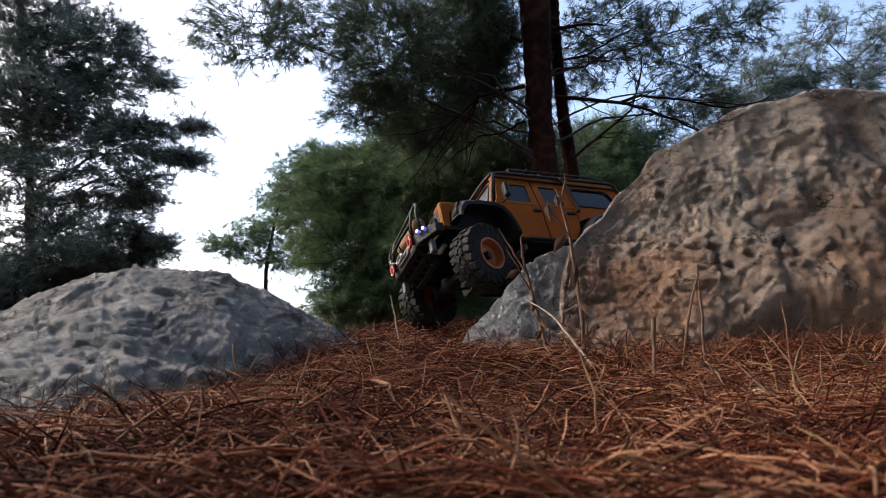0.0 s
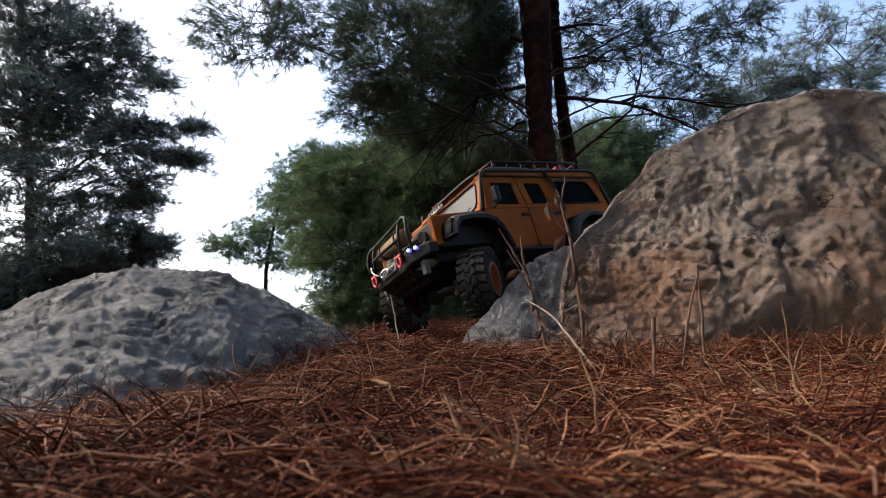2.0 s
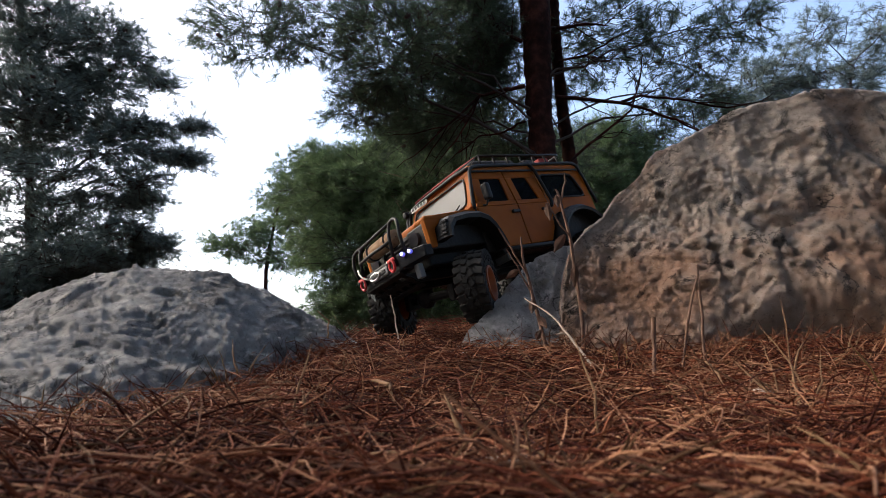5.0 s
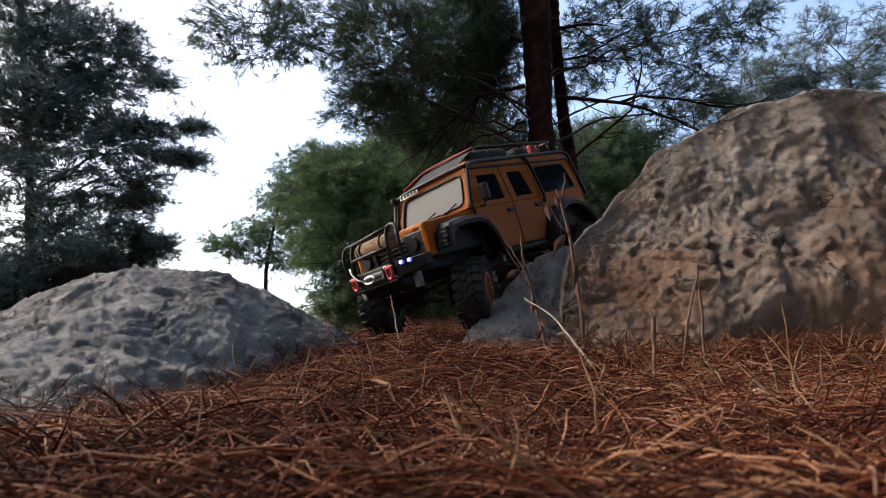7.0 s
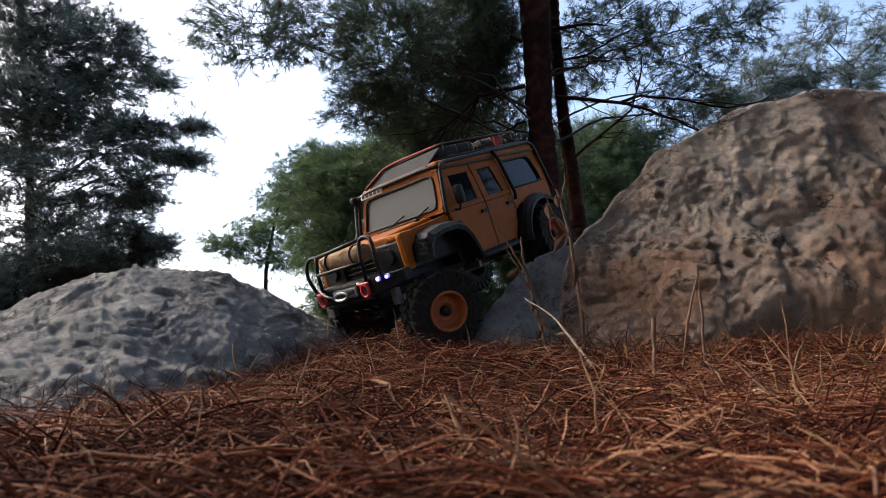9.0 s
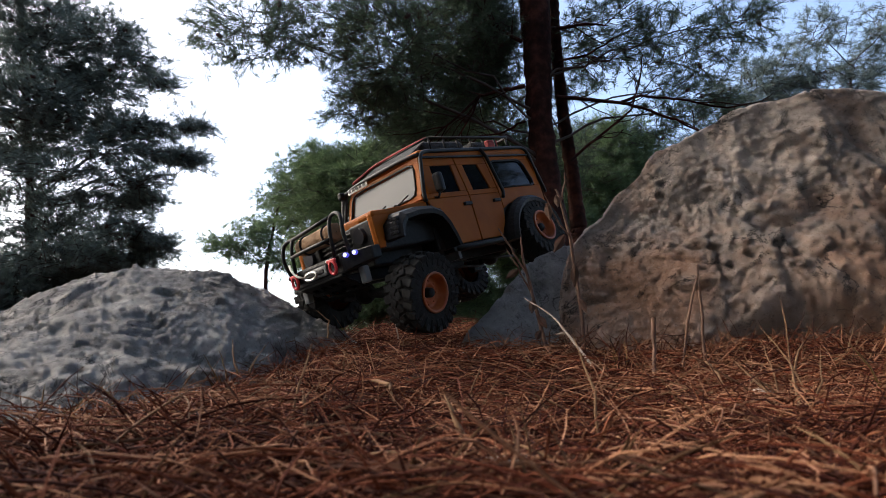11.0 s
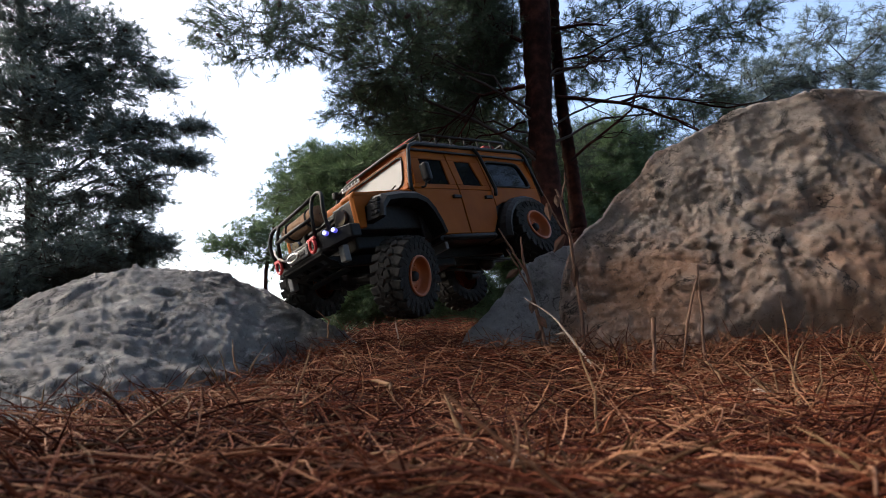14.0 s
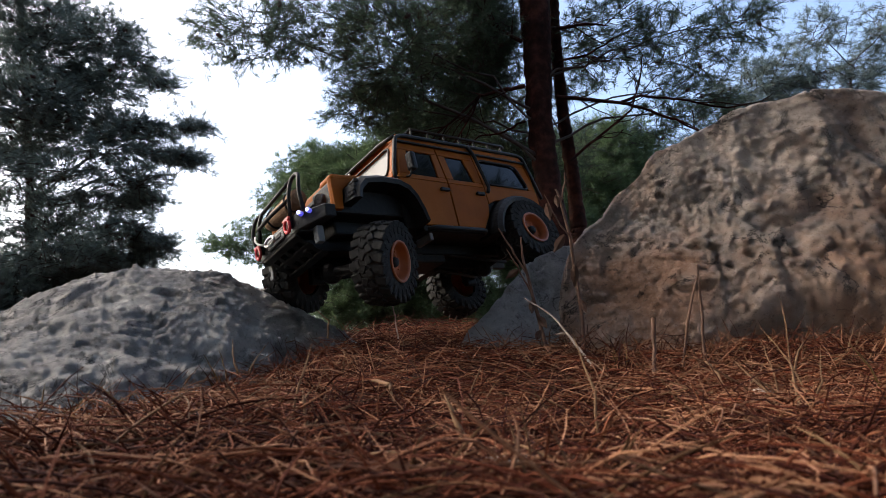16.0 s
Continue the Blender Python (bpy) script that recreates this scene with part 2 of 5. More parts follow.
def build_rock(name, ridge, front, back, bulge, mat, label, nu, nv, rough, seed, hollows=(), dome=0.0, fan=0.0, under=0.0):
    """A boulder: its crest runs along the ridge line; a rounded flank falls to the front foot and another to the back."""
    r = np.asarray(ridge, float)
    u = np.linspace(0, 1, nu)
    seg = np.concatenate([[0], np.cumsum(np.linalg.norm(np.diff(r, axis=0), axis=1))])
    seg /= seg[-1]
    crest = np.column_stack([np.interp(u, seg, r[:, k]) for k in range(3)])
    ff = np.interp(u, seg, front)
    bb = np.interp(u, seg, back)
    v = np.linspace(0, 1, nv)
    pts = np.zeros((nu, nv, 3))
    for k in range(nu):
        cx, cy, cz = crest[k]
        zf, zb = ground_z(cx * (1 - fan * ff[k] / cy), cy - ff[k]) - 0.03, ground_z(cx, cy + bb[k]) - 0.08
        for m in range(nv):
            if v[m] < 0.6:
                s = 1 - v[m] / 0.6
                if dome:
                    pts[k, m] = (cx * (1 - fan * ff[k] * s / cy), cy - ff[k] * s, cz - (cz - zf) * s ** dome)
                else:
                    out = ff[k] * s ** bulge * (1 - under * min(max((s - 0.7) / 0.3, 0), 1) ** 2)
                    pts[k, m] = (cx * (1 - fan * out / cy), cy - out, cz - (cz - zf) * (1 - (1 - s) ** bulge) ** (1 / bulge) * s ** 0.55)
            else:
                s = (v[m] - 0.6) / 0.4
                pts[k, m] = (cx, cy + bb[k] * s ** 0.8, cz - (cz - zb) * s ** 1.25)
    p = pts.reshape(-1, 3)
    du, dv = np.gradient(pts, axis=0), np.gradient(pts, axis=1)
    nrm = np.cross(du, dv).reshape(-1, 3)
    nrm /= np.linalg.norm(nrm, axis=1)[:, None] + 1e-9
    q = p + seed
    lowhold = np.repeat(np.clip(np.abs(v - 0.58) / 0.22, 0.15, 1.0)[None], nu, 0).ravel()
    warped = q + 0.05 * fbm(q, 9, 2)[:, None]
    d = rough * (lowhold * 0.9 * fbm(q, 4.5, 2) + 0.4 * fbm(warped @ TILT, 6, 3, 0.5, True) - 0.22 + 0.2 * fbm(q, 11, 4, 0.62) + 0.1 * fbm(q, 80, 3, 0.7))
    d += chipped(p, 260, 0.09, 0.001, int(seed)) + chipped(p, 3600, 0.17, 0.0006, int(seed) + 1)
    hold = np.repeat(np.where((v > 0.5) & (v < 0.7), 0.45, 1.0)[None], nu, 0).ravel()
    d *= hold
    for hx, hz, hr, hd in hollows:
        d -= hd * np.exp(-(((p[:, 0] - hx) / hr) ** 2 + ((p[:, 2] - hz) / (hr * 0.7)) ** 2) ** 1.5) * np.repeat((v < 0.55)[None], nu, 0).ravel()
    p = p + nrm * d[:, None]
    i, j = np.meshgrid(np.arange(nu - 1), np.arange(nv - 1), indexing="ij")
    a = (i * nv + j).ravel()
    ob = new(name, mesh_from(name, p, np.stack([a, a + nv, a + nv + 1, a + 1], 1), mat, True))
    return tagged(ob, label, "rock")


build_rock("boulder", [
    (-0.746, 0.860, 0.067), (-0.721, 0.900, 0.123), (-0.661, 0.930, 0.172), (-0.595, 0.950, 0.205), (-0.517, 0.950, 0.221), (-0.437, 0.950, 0.218),
    (-0.348, 0.940, 0.208), (-0.292, 0.930, 0.187), (-0.229, 0.920, 0.155), (-0.170, 0.900, 0.126), (-0.120, 0.860, 0.095), (-0.096, 0.840, 0.067)],
    [0.55, 0.55, 0.53, 0.52, 0.49, 0.44, 0.37, 0.3, 0.21, 0.13, 0.08, 0.04],
    [0.2, 0.25, 0.3, 0.32, 0.34, 0.34, 0.32, 0.28, 0.24, 0.18, 0.12, 0.06], 1.6, ROCK_GREY,
    "low rounded pale grey limestone boulder half sunk in pine litter", 340, 260, 0.013, 3.0, dome=1.9, fan=1.0)
build_rock("boulder", [
    (0.013, 0.830, 0.080), (0.038, 0.850, 0.118), (0.070, 0.870, 0.150), (0.102, 0.890, 0.188), (0.134, 0.910, 0.226), (0.172, 0.930, 0.250),
    (0.206, 0.950, 0.267), (0.240, 0.950, 0.272), (0.280, 0.940, 0.240)],
    [0.04, 0.07, 0.09, 0.11, 0.12, 0.13, 0.13, 0.12, 0.1], [0.05, 0.1, 0.14, 0.16, 0.17, 0.17, 0.15, 0.12, 0.08], 1.3, ROCK_SLAB,
    "sloping dark grey limestone slab leaning against the tall boulder", 170, 130, 0.009, 7.0)
build_rock("boulder", [
    (0.160, 0.800, 0.070), (0.176, 0.840, 0.172), (0.188, 0.860, 0.217), (0.205, 0.880, 0.255), (0.232, 0.900, 0.283), (0.262, 0.910, 0.306), (0.288, 0.920, 0.345),
    (0.327, 0.920, 0.378), (0.358, 0.920, 0.424), (0.397, 0.910, 0.434), (0.436, 0.910, 0.459), (0.482, 0.900, 0.487), (0.530, 0.900, 0.500),
    (0.574, 0.890, 0.507), (0.613, 0.880, 0.515), (0.670, 0.880, 0.516), (0.724, 0.870, 0.506), (0.823, 0.850, 0.476), (0.901, 0.820, 0.356), (0.911, 0.800, 0.135)],
    [0.06, 0.11, 0.13, 0.15, 0.17, 0.18, 0.19, 0.2, 0.2, 0.21, 0.22, 0.22, 0.23, 0.23, 0.23, 0.23, 0.22, 0.22, 0.18, 0.1],
    [0.06, 0.1, 0.12, 0.14, 0.16, 0.17, 0.15, 0.13, 0.13, 0.13, 0.14, 0.16, 0.2, 0.3, 0.35, 0.4, 0.4, 0.4, 0.3, 0.1], 1.5, ROCK_TAN,
    "tall weathered ochre and grey limestone boulder with pits", 400, 290, 0.016, 11.0,
    [(0.375, 0.242, 0.009, 0.016), (0.402, 0.239, 0.008, 0.014), (0.44, 0.226, 0.006, 0.012), (0.42, 0.085, 0.06, 0.05), (0.52, 0.08, 0.1, 0.07), (0.33, 0.29, 0.05, 0.01)], fan=0.6, under=0.3)


# ---------------------------------------------------------------- pines
def needles_at(pos, way, rng, count, length, width, cone):
    """Tufts: thin needles that fan out round each twig end."""
    n = len(pos)
    d = way[:, None, :] + rng.normal(0, cone, (n, count, 3))
    d /= np.linalg.norm(d, axis=2)[..., None]
    ln = length * rng.uniform(0.6, 1.15, (n, count, 1))
    base = pos[:, None, :] + way[:, None, :] * rng.uniform(-0.5, 0.35, (n, count, 1)) * length
    side = np.cross(d, rng.normal(0, 1, (n, count, 3)))
    side /= np.linalg.norm(side, axis=2)[..., None] + 1e-9
    tip = base + d * ln
    tip[..., 2] -= 0.12 * ln[..., 0]
    a, b = base + side * width / 2, base - side * width / 2
    v = np.stack([a, b, tip], 2).reshape(-1, 3)
    return v, np.arange(len(v)).reshape(-1, 3)


def build_pine(label, trunks, blobs, leaf, seed, sprays, tufts=7, spray_len=0.45, count=16, length=0.09, width=0.004,
               cone=0.75, dead=0, cones=0, group="pines", limbs=True, bare=()):
    """A pine: bark trunks, limbs to each clump of the crown, twigs and needle tufts that leave gaps."""
    rng = np.random.default_rng(seed)
    base = trunks[0][0]
    tree = thing("pine_tree", label, "tree", group, base[:3])
    off = np.array(base[:3])
    for tr in trunks:
        p = np.asarray(tr, float)
        s, k = np.linspace(0, 1, 120), np.linspace(0, 1, len(p))
        q = np.column_stack([np.interp(s, k, p[:, c]) for c in range(4)])
        q[:, :3] += rng.normal(0, 0.002, (120, 3)) - off
        q[:, 3] *= rng.uniform(0.97, 1.03, 120)
        v, f = tubes([q], 22)
        v += (fbm(v * np.array([1, 1, 0.35]), 16, 3, 0.6, True) * 0.09 * q[0, 3])[:, None] * np.array([1, 1, 0])
        new("trunk", mesh_from("trunk", v, f, BARK, True)).parent = tree
    for r0, bends in bare:
        q = np.asarray(bends) - off
        k, s = np.arange(len(q)), np.linspace(0, len(q) - 1, 5 * len(q))
        line = np.column_stack([np.interp(s, k, q[:, c]) for c in range(3)])
        line += np.cumsum(rng.normal(0, 0.004, line.shape), 0)
        paths = [np.column_stack([line, np.linspace(r0, r0 * 0.35, len(s))])]
        for _ in range(7):
            i = rng.integers(2, len(s) - 1)
            way = line[i] - line[i - 1]
            way = way / np.linalg.norm(way) + rng.normal(0, 0.6, 3)
            paths.append(bend(line[i], line[i] + way * rng.uniform(0.12, 0.4), rng.uniform(-0.05, 0.05), 6, r0 * 0.35, 0.003, rng, 0.012))
        v, f = tubes(paths, 6)
        tagged(new("bare_limb", mesh_from("bare_limb", v, f, BARK, True)), "bare dark forked limb").parent = tree
    main = np.asarray(trunks[0], float)
    twig_paths, pos, way, cone_at = [], [], [], []
    weight = np.array([b[3] * b[4] * (b[5] if len(b) > 5 else 1.0) for b in blobs])
    weight = weight / weight.sum()
    for b, w in zip(blobs, weight):
        c, rad = np.array(b[:3]), np.array([b[3], (b[3] + b[4]) * 0.5, b[4]])
        h = min(max(c[2] - 0.35 * abs(c[0] - main[0][0]), main[0][2] + 0.3), main[-1][2])
        root = np.array([np.interp(h, main[:, 2], main[:, k]) for k in range(3)])
        if limbs:
            dist = np.linalg.norm(c - root)
            path = bend(root - off, c - off, 0.08 * dist, 9, 0.006 + 0.0045 * dist, 0.004, rng, 0.05)
            v, f = tubes([path], 6)
            new("limb", mesh_from("limb", v, f, TWIG, True)).parent = tree
        for _ in range(max(3, int(sprays * w))):
            o = rng.normal(0, 1, 3)
            o *= rng.uniform(0.15, 1.0) ** 0.5 / np.linalg.norm(o)
            start = c + o * rad * 0.85
            d = (o * rad) / np.linalg.norm(rad) + (start - root) * 0.25 / (np.linalg.norm(start - root) + 0.1)
            d += rng.normal(0, 0.35, 3)
            d[2] = d[2] * 0.6 + 0.05
            d /= np.linalg.norm(d)
            ln = spray_len * rng.uniform(0.5, 1.2)
            s = np.linspace(0, 1, 5)
            line = start + d * ln * (s[:, None] - 0.5)
            line[:, 2] -= 0.15 * ln * s ** 2
            line += np.cumsum(rng.normal(0, 0.02 * ln / 0.45, (5, 3)), 0)
            twig_paths.append(np.column_stack([line - off, np.linspace(0.006, 0.002, 5) * spray_len / 0.45]))
            k = rng.uniform(0.15, 1, tufts)
            at = np.column_stack([np.interp(k, s, line[:, a]) for a in range(3)])
            dirs = d + rng.normal(0, 0.55, (tufts, 3))
            dirs /= np.linalg.norm(dirs, axis=1)[:, None]
            pos.append(at + dirs * length * 0.6)
            way.append(dirs)
            if rng.random() < cones:
                cone_at.append(line[2] - off)
    tp = np.array(twig_paths)
    v, f = batch_tubes(tp[..., :3], tp[..., 3], 3)
    tw = new("twig_mass", mesh_from("twig_mass", v, f, TWIG))
    tw.parent = tree
    tagged(tw, kind="stuff")
    pos, way = np.concatenate(pos) - off, np.concatenate(way)
    v, f = needles_at(pos, way, rng, count, length, width, cone)
    new("crown", mesh_from("crown", v, f, leaf)).parent = tree
    if cone_at:
        bm = bmesh.new()
        bmesh.ops.create_icosphere(bm, subdivisions=1, radius=1, matrix=Matrix.Diagonal((0.022, 0.022, 0.036, 1)))
        first = part("pine_cone", bm, CONE, tree)
        for k, q in enumerate(cone_at):
            ob = first if k == 0 else new("pine_cone", first.data)
            ob.parent, ob.location, ob.rotation_euler = tree, q, rng.uniform(0, 3, 3)
    if dead:
        paths = []
        for b in blobs[:dead]:
            for _ in range(14):
                a = np.array(b[:3]) - off + rng.normal(0, 0.5, 3) * np.array([b[3], 0.2, b[4]])
                a[1] -= 0.6 * b[3]
                e = a + rng.normal(0, 0.3, 3) * np.array([1.2, 0.4, 0.8]) + np.array([-0.15, -0.1, 0.0])
                main_twig = bend(a, e, -0.06, 6, 0.008, 0.003, rng, 0.025)
                paths.append(main_twig)
                for _ in range(3):
                    g = main_twig[rng.integers(1, 5), :3]
                    paths.append(bend(g, g + rng.normal(0, 0.13, 3), -0.02, 4, 0.004, 0.002, rng, 0.01))
        v, f = tubes(paths, 3)
        dt = new("dead_twig_mass", mesh_from("dead_twig_mass", v, f, DEAD_TWIG))
        dt.parent = tree
        tagged(dt, kind="stuff")
    return tree


BARE_BOUGHS = [  # thick end radius, then the bends
    (0.02, [(1.04, 4.9, 2.53), (1.33, 4.9, 2.51), (1.64, 4.9, 2.48), (1.89, 4.9, 2.42), (2.14, 4.9, 2.31), (2.36, 4.9, 2.2)]),
    (0.015, [(1.64, 4.9, 2.48), (1.82, 4.9, 2.54), (2.16, 4.9, 2.51), (2.62, 4.9, 2.43), (2.93, 4.9, 2.47)]),
    (0.014, [(1.15, 4.9, 1.91), (1.41, 4.9, 2.15), (1.69, 4.9, 2.4), (1.78, 4.9, 2.65), (1.83, 4.9, 2.97)]),
    (0.02, [(0.76, 4.9, 2.64), (0.55, 4.9, 2.61), (0.34, 4.9, 2.56), (0.13, 4.9, 2.35), (-0.07, 4.9, 2.2)]),
    (0.022, [(0.75, 4.9, 3.1), (0.56, 4.9, 3.21), (0.42, 4.9, 3.35), (0.3, 4.9, 3.5)]),
    (0.012, [(0.34, 4.9, 2.56), (0.26, 4.9, 2.37), (0.08, 4.9, 2.04), (-0.12, 4.9, 1.83)]),
    (0.012, [(1.08, 4.9, 2.88), (1.35, 4.9, 2.94), (1.63, 4.9, 3.12), (1.84, 4.9, 3.21)]),
    (0.018, [(1.07, 4.9, 3.23), (1.37, 4.9, 3.27), (1.58, 4.9, 3.25)]),
    (0.012, [(0.75, 4.9, 2.29), (0.54, 4.9, 2.18), (0.34, 4.9, 2.15), (0.16, 4.9, 1.99)]),
]
build_pine("tall dark pine with two reddish-brown trunks and hanging branches",
    [[(1.15, 5.00, -0.294, 0.2), (1.006, 5.00, 1.128, 0.125), (0.945, 5.00, 1.65, 0.115), (0.885, 5.00, 2.421, 0.112), (0.883, 5.00, 3.0, 0.128), (0.876, 5.00, 3.606, 0.15), (0.88, 5.10, 4.3, 0.14), (0.889, 5.20, 6.59, 0.1), (0.901, 5.60, 11.90, 0.04)],
     [(1.533, 5.40, -0.323, 0.12), (1.319, 5.40, 1.213, 0.085), (1.297, 5.40, 1.436, 0.078), (1.258, 5.40, 2.01, 0.066), (1.195, 5.40, 2.609, 0.06), (1.163, 5.40, 3.235, 0.058), (1.142, 5.40, 3.89, 0.06), (1.127, 5.60, 7.09, 0.04)]],
    [(-1.770, 4.60, 2.985, 0.60, 0.32, 0.5), (-1.174, 4.80, 3.23, 0.63, 0.53, 0.5), (-0.468, 4.60, 2.874, 0.60, 0.70, 0.85), (0.203, 5.20, 3.37, 0.63, 0.79, 1.2), (-0.762, 5.00, 2.534, 0.35, 0.30, 0.8),
     (-0.137, 5.40, 2.609, 0.71, 0.49, 1.0), (0.45, 5.60, 3.4, 0.45, 0.7, 1.3), (1.669, 5.20, 3.40, 0.58, 0.50, 0.4), (2.240, 5.00, 3.10, 0.60, 0.50, 0.4), (2.756, 4.80, 3.23, 0.39, 0.34, 0.45), (2.4, 5.40, 2.72, 0.60, 0.25, 0.4),
     (0.549, 5.00, 4.64, 2.12, 0.66, 1.0), (0.710, 6.40, 2.865, 0.71, 0.52, 0.9), (1.594, 6.80, 2.739, 0.55, 0.48, 0.3), (1.036, 6.90, 2.477, 0.63, 0.42, 0.5), (2.743, 5.60, 2.640, 0.68, 0.23, 0.45), (1.340, 5.80, 3.37, 0.53, 0.60, 0.4)],
    LEAF_DARK, 21, 4200, tufts=8, spray_len=0.36, count=14, length=0.07, width=0.0042, cones=0.035, bare=BARE_BOUGHS)
build_pine("broad dark blue-green pine with open drooping branches",
    [[(*(-4.92, 7.20, -0.450), 0.08), (*(-5.45, 7.20, 2.660), 0.045), (*(-6.12, 7.20, 6.08), 0.035), (*(-7.22, 7.20, 12.61), 0.03)]],
    [(-4.83, 6.1, 4.16, 0.79, 0.43), (-3.87, 6.0, 3.88, 0.48, 0.27), (-4.70, 6.3, 3.69, 0.82, 0.38), (-3.57, 6.1, 3.61, 0.34, 0.15), (-4.60, 6.0, 3.03, 0.72, 0.36), (-4.05, 6.3, 3.40, 0.54, 0.26),
     (-3.69, 6.8, 3.72, 0.34, 0.11, 1.9), (-4.46, 6.7, 3.11, 0.64, 0.28), (-5.19, 6.7, 2.85, 0.64, 0.35), (-3.41, 6.1, 2.77, 0.40, 0.12, 1.9), (-3.05, 6.4, 2.92, 0.32, 0.09, 1.9), (-3.76, 6.2, 2.54, 0.59, 0.19),
     (-3.00, 6.1, 2.43, 0.37, 0.10, 1.9), (-4.35, 6.0, 2.23, 0.63, 0.17), (-3.47, 6.1, 2.16, 0.52, 0.17), (-5.09, 6.8, 2.15, 0.65, 0.16), (-4.12, 6.7, 2.05, 0.67, 0.19), (-3.65, 6.7, 2.12, 0.34, 0.12, 1.9),
     (-4.69, 6.7, 1.77, 0.77, 0.19), (-3.46, 6.1, 1.55, 0.49, 0.17), (-4.11, 6.2, 1.29, 0.87, 0.19), (-3.34, 6.5, 1.45, 0.26, 0.13, 1.9), (-5.01, 6.6, 1.27, 0.59, 0.24), (-4.28, 6.8, 1.20, 0.61, 0.15),
     (-5.74, 6.8, 1.10, 0.75, 0.31), (-5.78, 6.0, 3.24, 0.66, 0.72), (-5.96, 6.5, 1.85, 0.72, 0.78), (-5.34, 6.6, 5.24, 0.99, 0.33),
     (-4.83, 6.5, 0.93, 0.62, 0.25, 1.6), (-5.37, 6.5, 0.77, 0.72, 0.26, 1.6), (-4.36, 6.5, 1.05, 0.46, 0.16, 1.6), (-4.72, 6.5, 0.67, 0.65, 0.16, 1.6), (-3.84, 6.5, 1.25, 0.39, 0.12, 1.6),
     (-3.63, 6.4, 1.33, 0.38, 0.12, 1.9), (-4.06, 6.4, 1.43, 0.45, 0.13, 1.9), (-3.33, 6.4, 1.52, 0.29, 0.12, 1.9), (-2.91, 6.4, 2.48, 0.19, 0.09, 1.9)],
    LEAF_BLUE_HAZED, 22, 5700, tufts=8, spray_len=0.38, count=11, length=0.07, width=0.0055, cones=0.06)
build_pine("dense green young pine with dead brown twigs",
    [[(*(0.271, 8.00, -0.543), 0.1), (*(0.291, 8.00, 2.099), 0.06), (*(0.264, 8.00, 4.30), 0.05)]],
    [(-0.172, 7.00, 2.287, 0.64, 0.64), (0.708, 7.20, 2.427, 0.65, 0.73), (-1.087, 7.40, 2.335, 0.82, 0.60), (-1.442, 7.60, 2.805, 0.46, 0.31), (*(-1.146, 7.20, 1.598, 0.69, 0.58), 0.8), (-0.308, 7.00, 1.555, 0.78, 0.64), (-0.946, 7.20, 0.876, 0.80, 0.36),
     (*(-1.763, 7.80, 2.048, 0.47, 0.71), 0.4), (*(-1.678, 7.60, 2.846, 0.34, 0.29), 0.4), (*(-2.102, 7.80, 2.500, 0.31, 0.31), 0.4), (-0.748, 7.70, 2.925, 0.70, 0.39), (0.044, 7.40, 0.899, 1.12, 0.45), (-0.114, 7.80, 3.30, 1.02, 0.55), (1.35, 7.60, 1.75, 0.9, 0.75)],
    LEAF_GREEN, 23, 4600, spray_len=0.5, count=18, length=0.11, width=0.006, dead=2)
build_pine("mid-green pine behind the boulders",
    [[(*(2.688, 8.50, -0.619), 0.14), (*(2.851, 8.50, 2.404), 0.07), (*(2.881, 8.50, 3.50), 0.02)]],
    [(2.673, 8.40, 3.46, 0.76, 0.51), (2.313, 8.20, 2.668, 0.74, 0.58), (3.05, 8.60, 2.980, 0.52, 0.52), (1.959, 8.80, 3.24, 0.53, 0.80)],
    LEAF_GREEN, 24, 1300, spray_len=0.5, length=0.11, width=0.006)
build_pine("small distant pine against the bright sky",
    [[(*(-4.19, 14.00, -1.122), 0.06), (*(-4.36, 14.00, 2.482), 0.045), (*(-4.30, 14.00, 3.19), 0.035), (*(-4.07, 14.00, 4.66), 0.02)]],
    [(-4.97, 14.00, 3.19, 0.85, 0.35), (-5.38, 14.00, 3.05, 0.64, 0.31), (-4.15, 14.00, 3.48, 0.78, 0.49), (-4.50, 14.50, 4.52, 0.51, 0.41), (-3.94, 14.50, 5.14, 0.73, 0.58), (-3.59, 14.50, 5.69, 0.44, 0.32), (-4.39, 14.00, 2.836, 0.56, 0.23), (-3.32, 14.50, 4.67, 0.66, 0.88), (-4.86, 14.00, 3.63, 0.56, 0.28), (-5.68, 14.00, 3.27, 0.35, 0.20), (-3.96, 14.00, 2.765, 0.56, 0.42), (-4.03, 14.50, 4.06, 0.58, 0.58)],
    LEAF_GREEN, 25, 900, spray_len=0.4, count=14, length=0.1, width=0.008)
build_pine("open blue-green pine with fine twigs",
    [[(*(6.23, 9.00, -0.659), 0.1), (*(6.74, 9.00, 3.31), 0.05), (*(6.94, 9.00, 5.03), 0.02)]],
    [(6.37, 8.80, 5.66, 0.44, 0.53), (5.93, 9.00, 5.03, 0.73, 0.45), (5.33, 9.00, 4.82, 0.64, 0.54), (7.26, 9.20, 5.25, 0.56, 0.37), (7.29, 8.60, 5.74, 0.26, 0.52), (6.48, 9.00, 4.82, 1.00, 0.36), (5.13, 9.40, 4.71, 0.95, 0.47), (8.07, 9.00, 5.14, 0.82, 1.45)],
    LEAF_BLUE_HAZED, 26, 650, spray_len=0.5, length=0.11, width=0.006, cones=0.03)


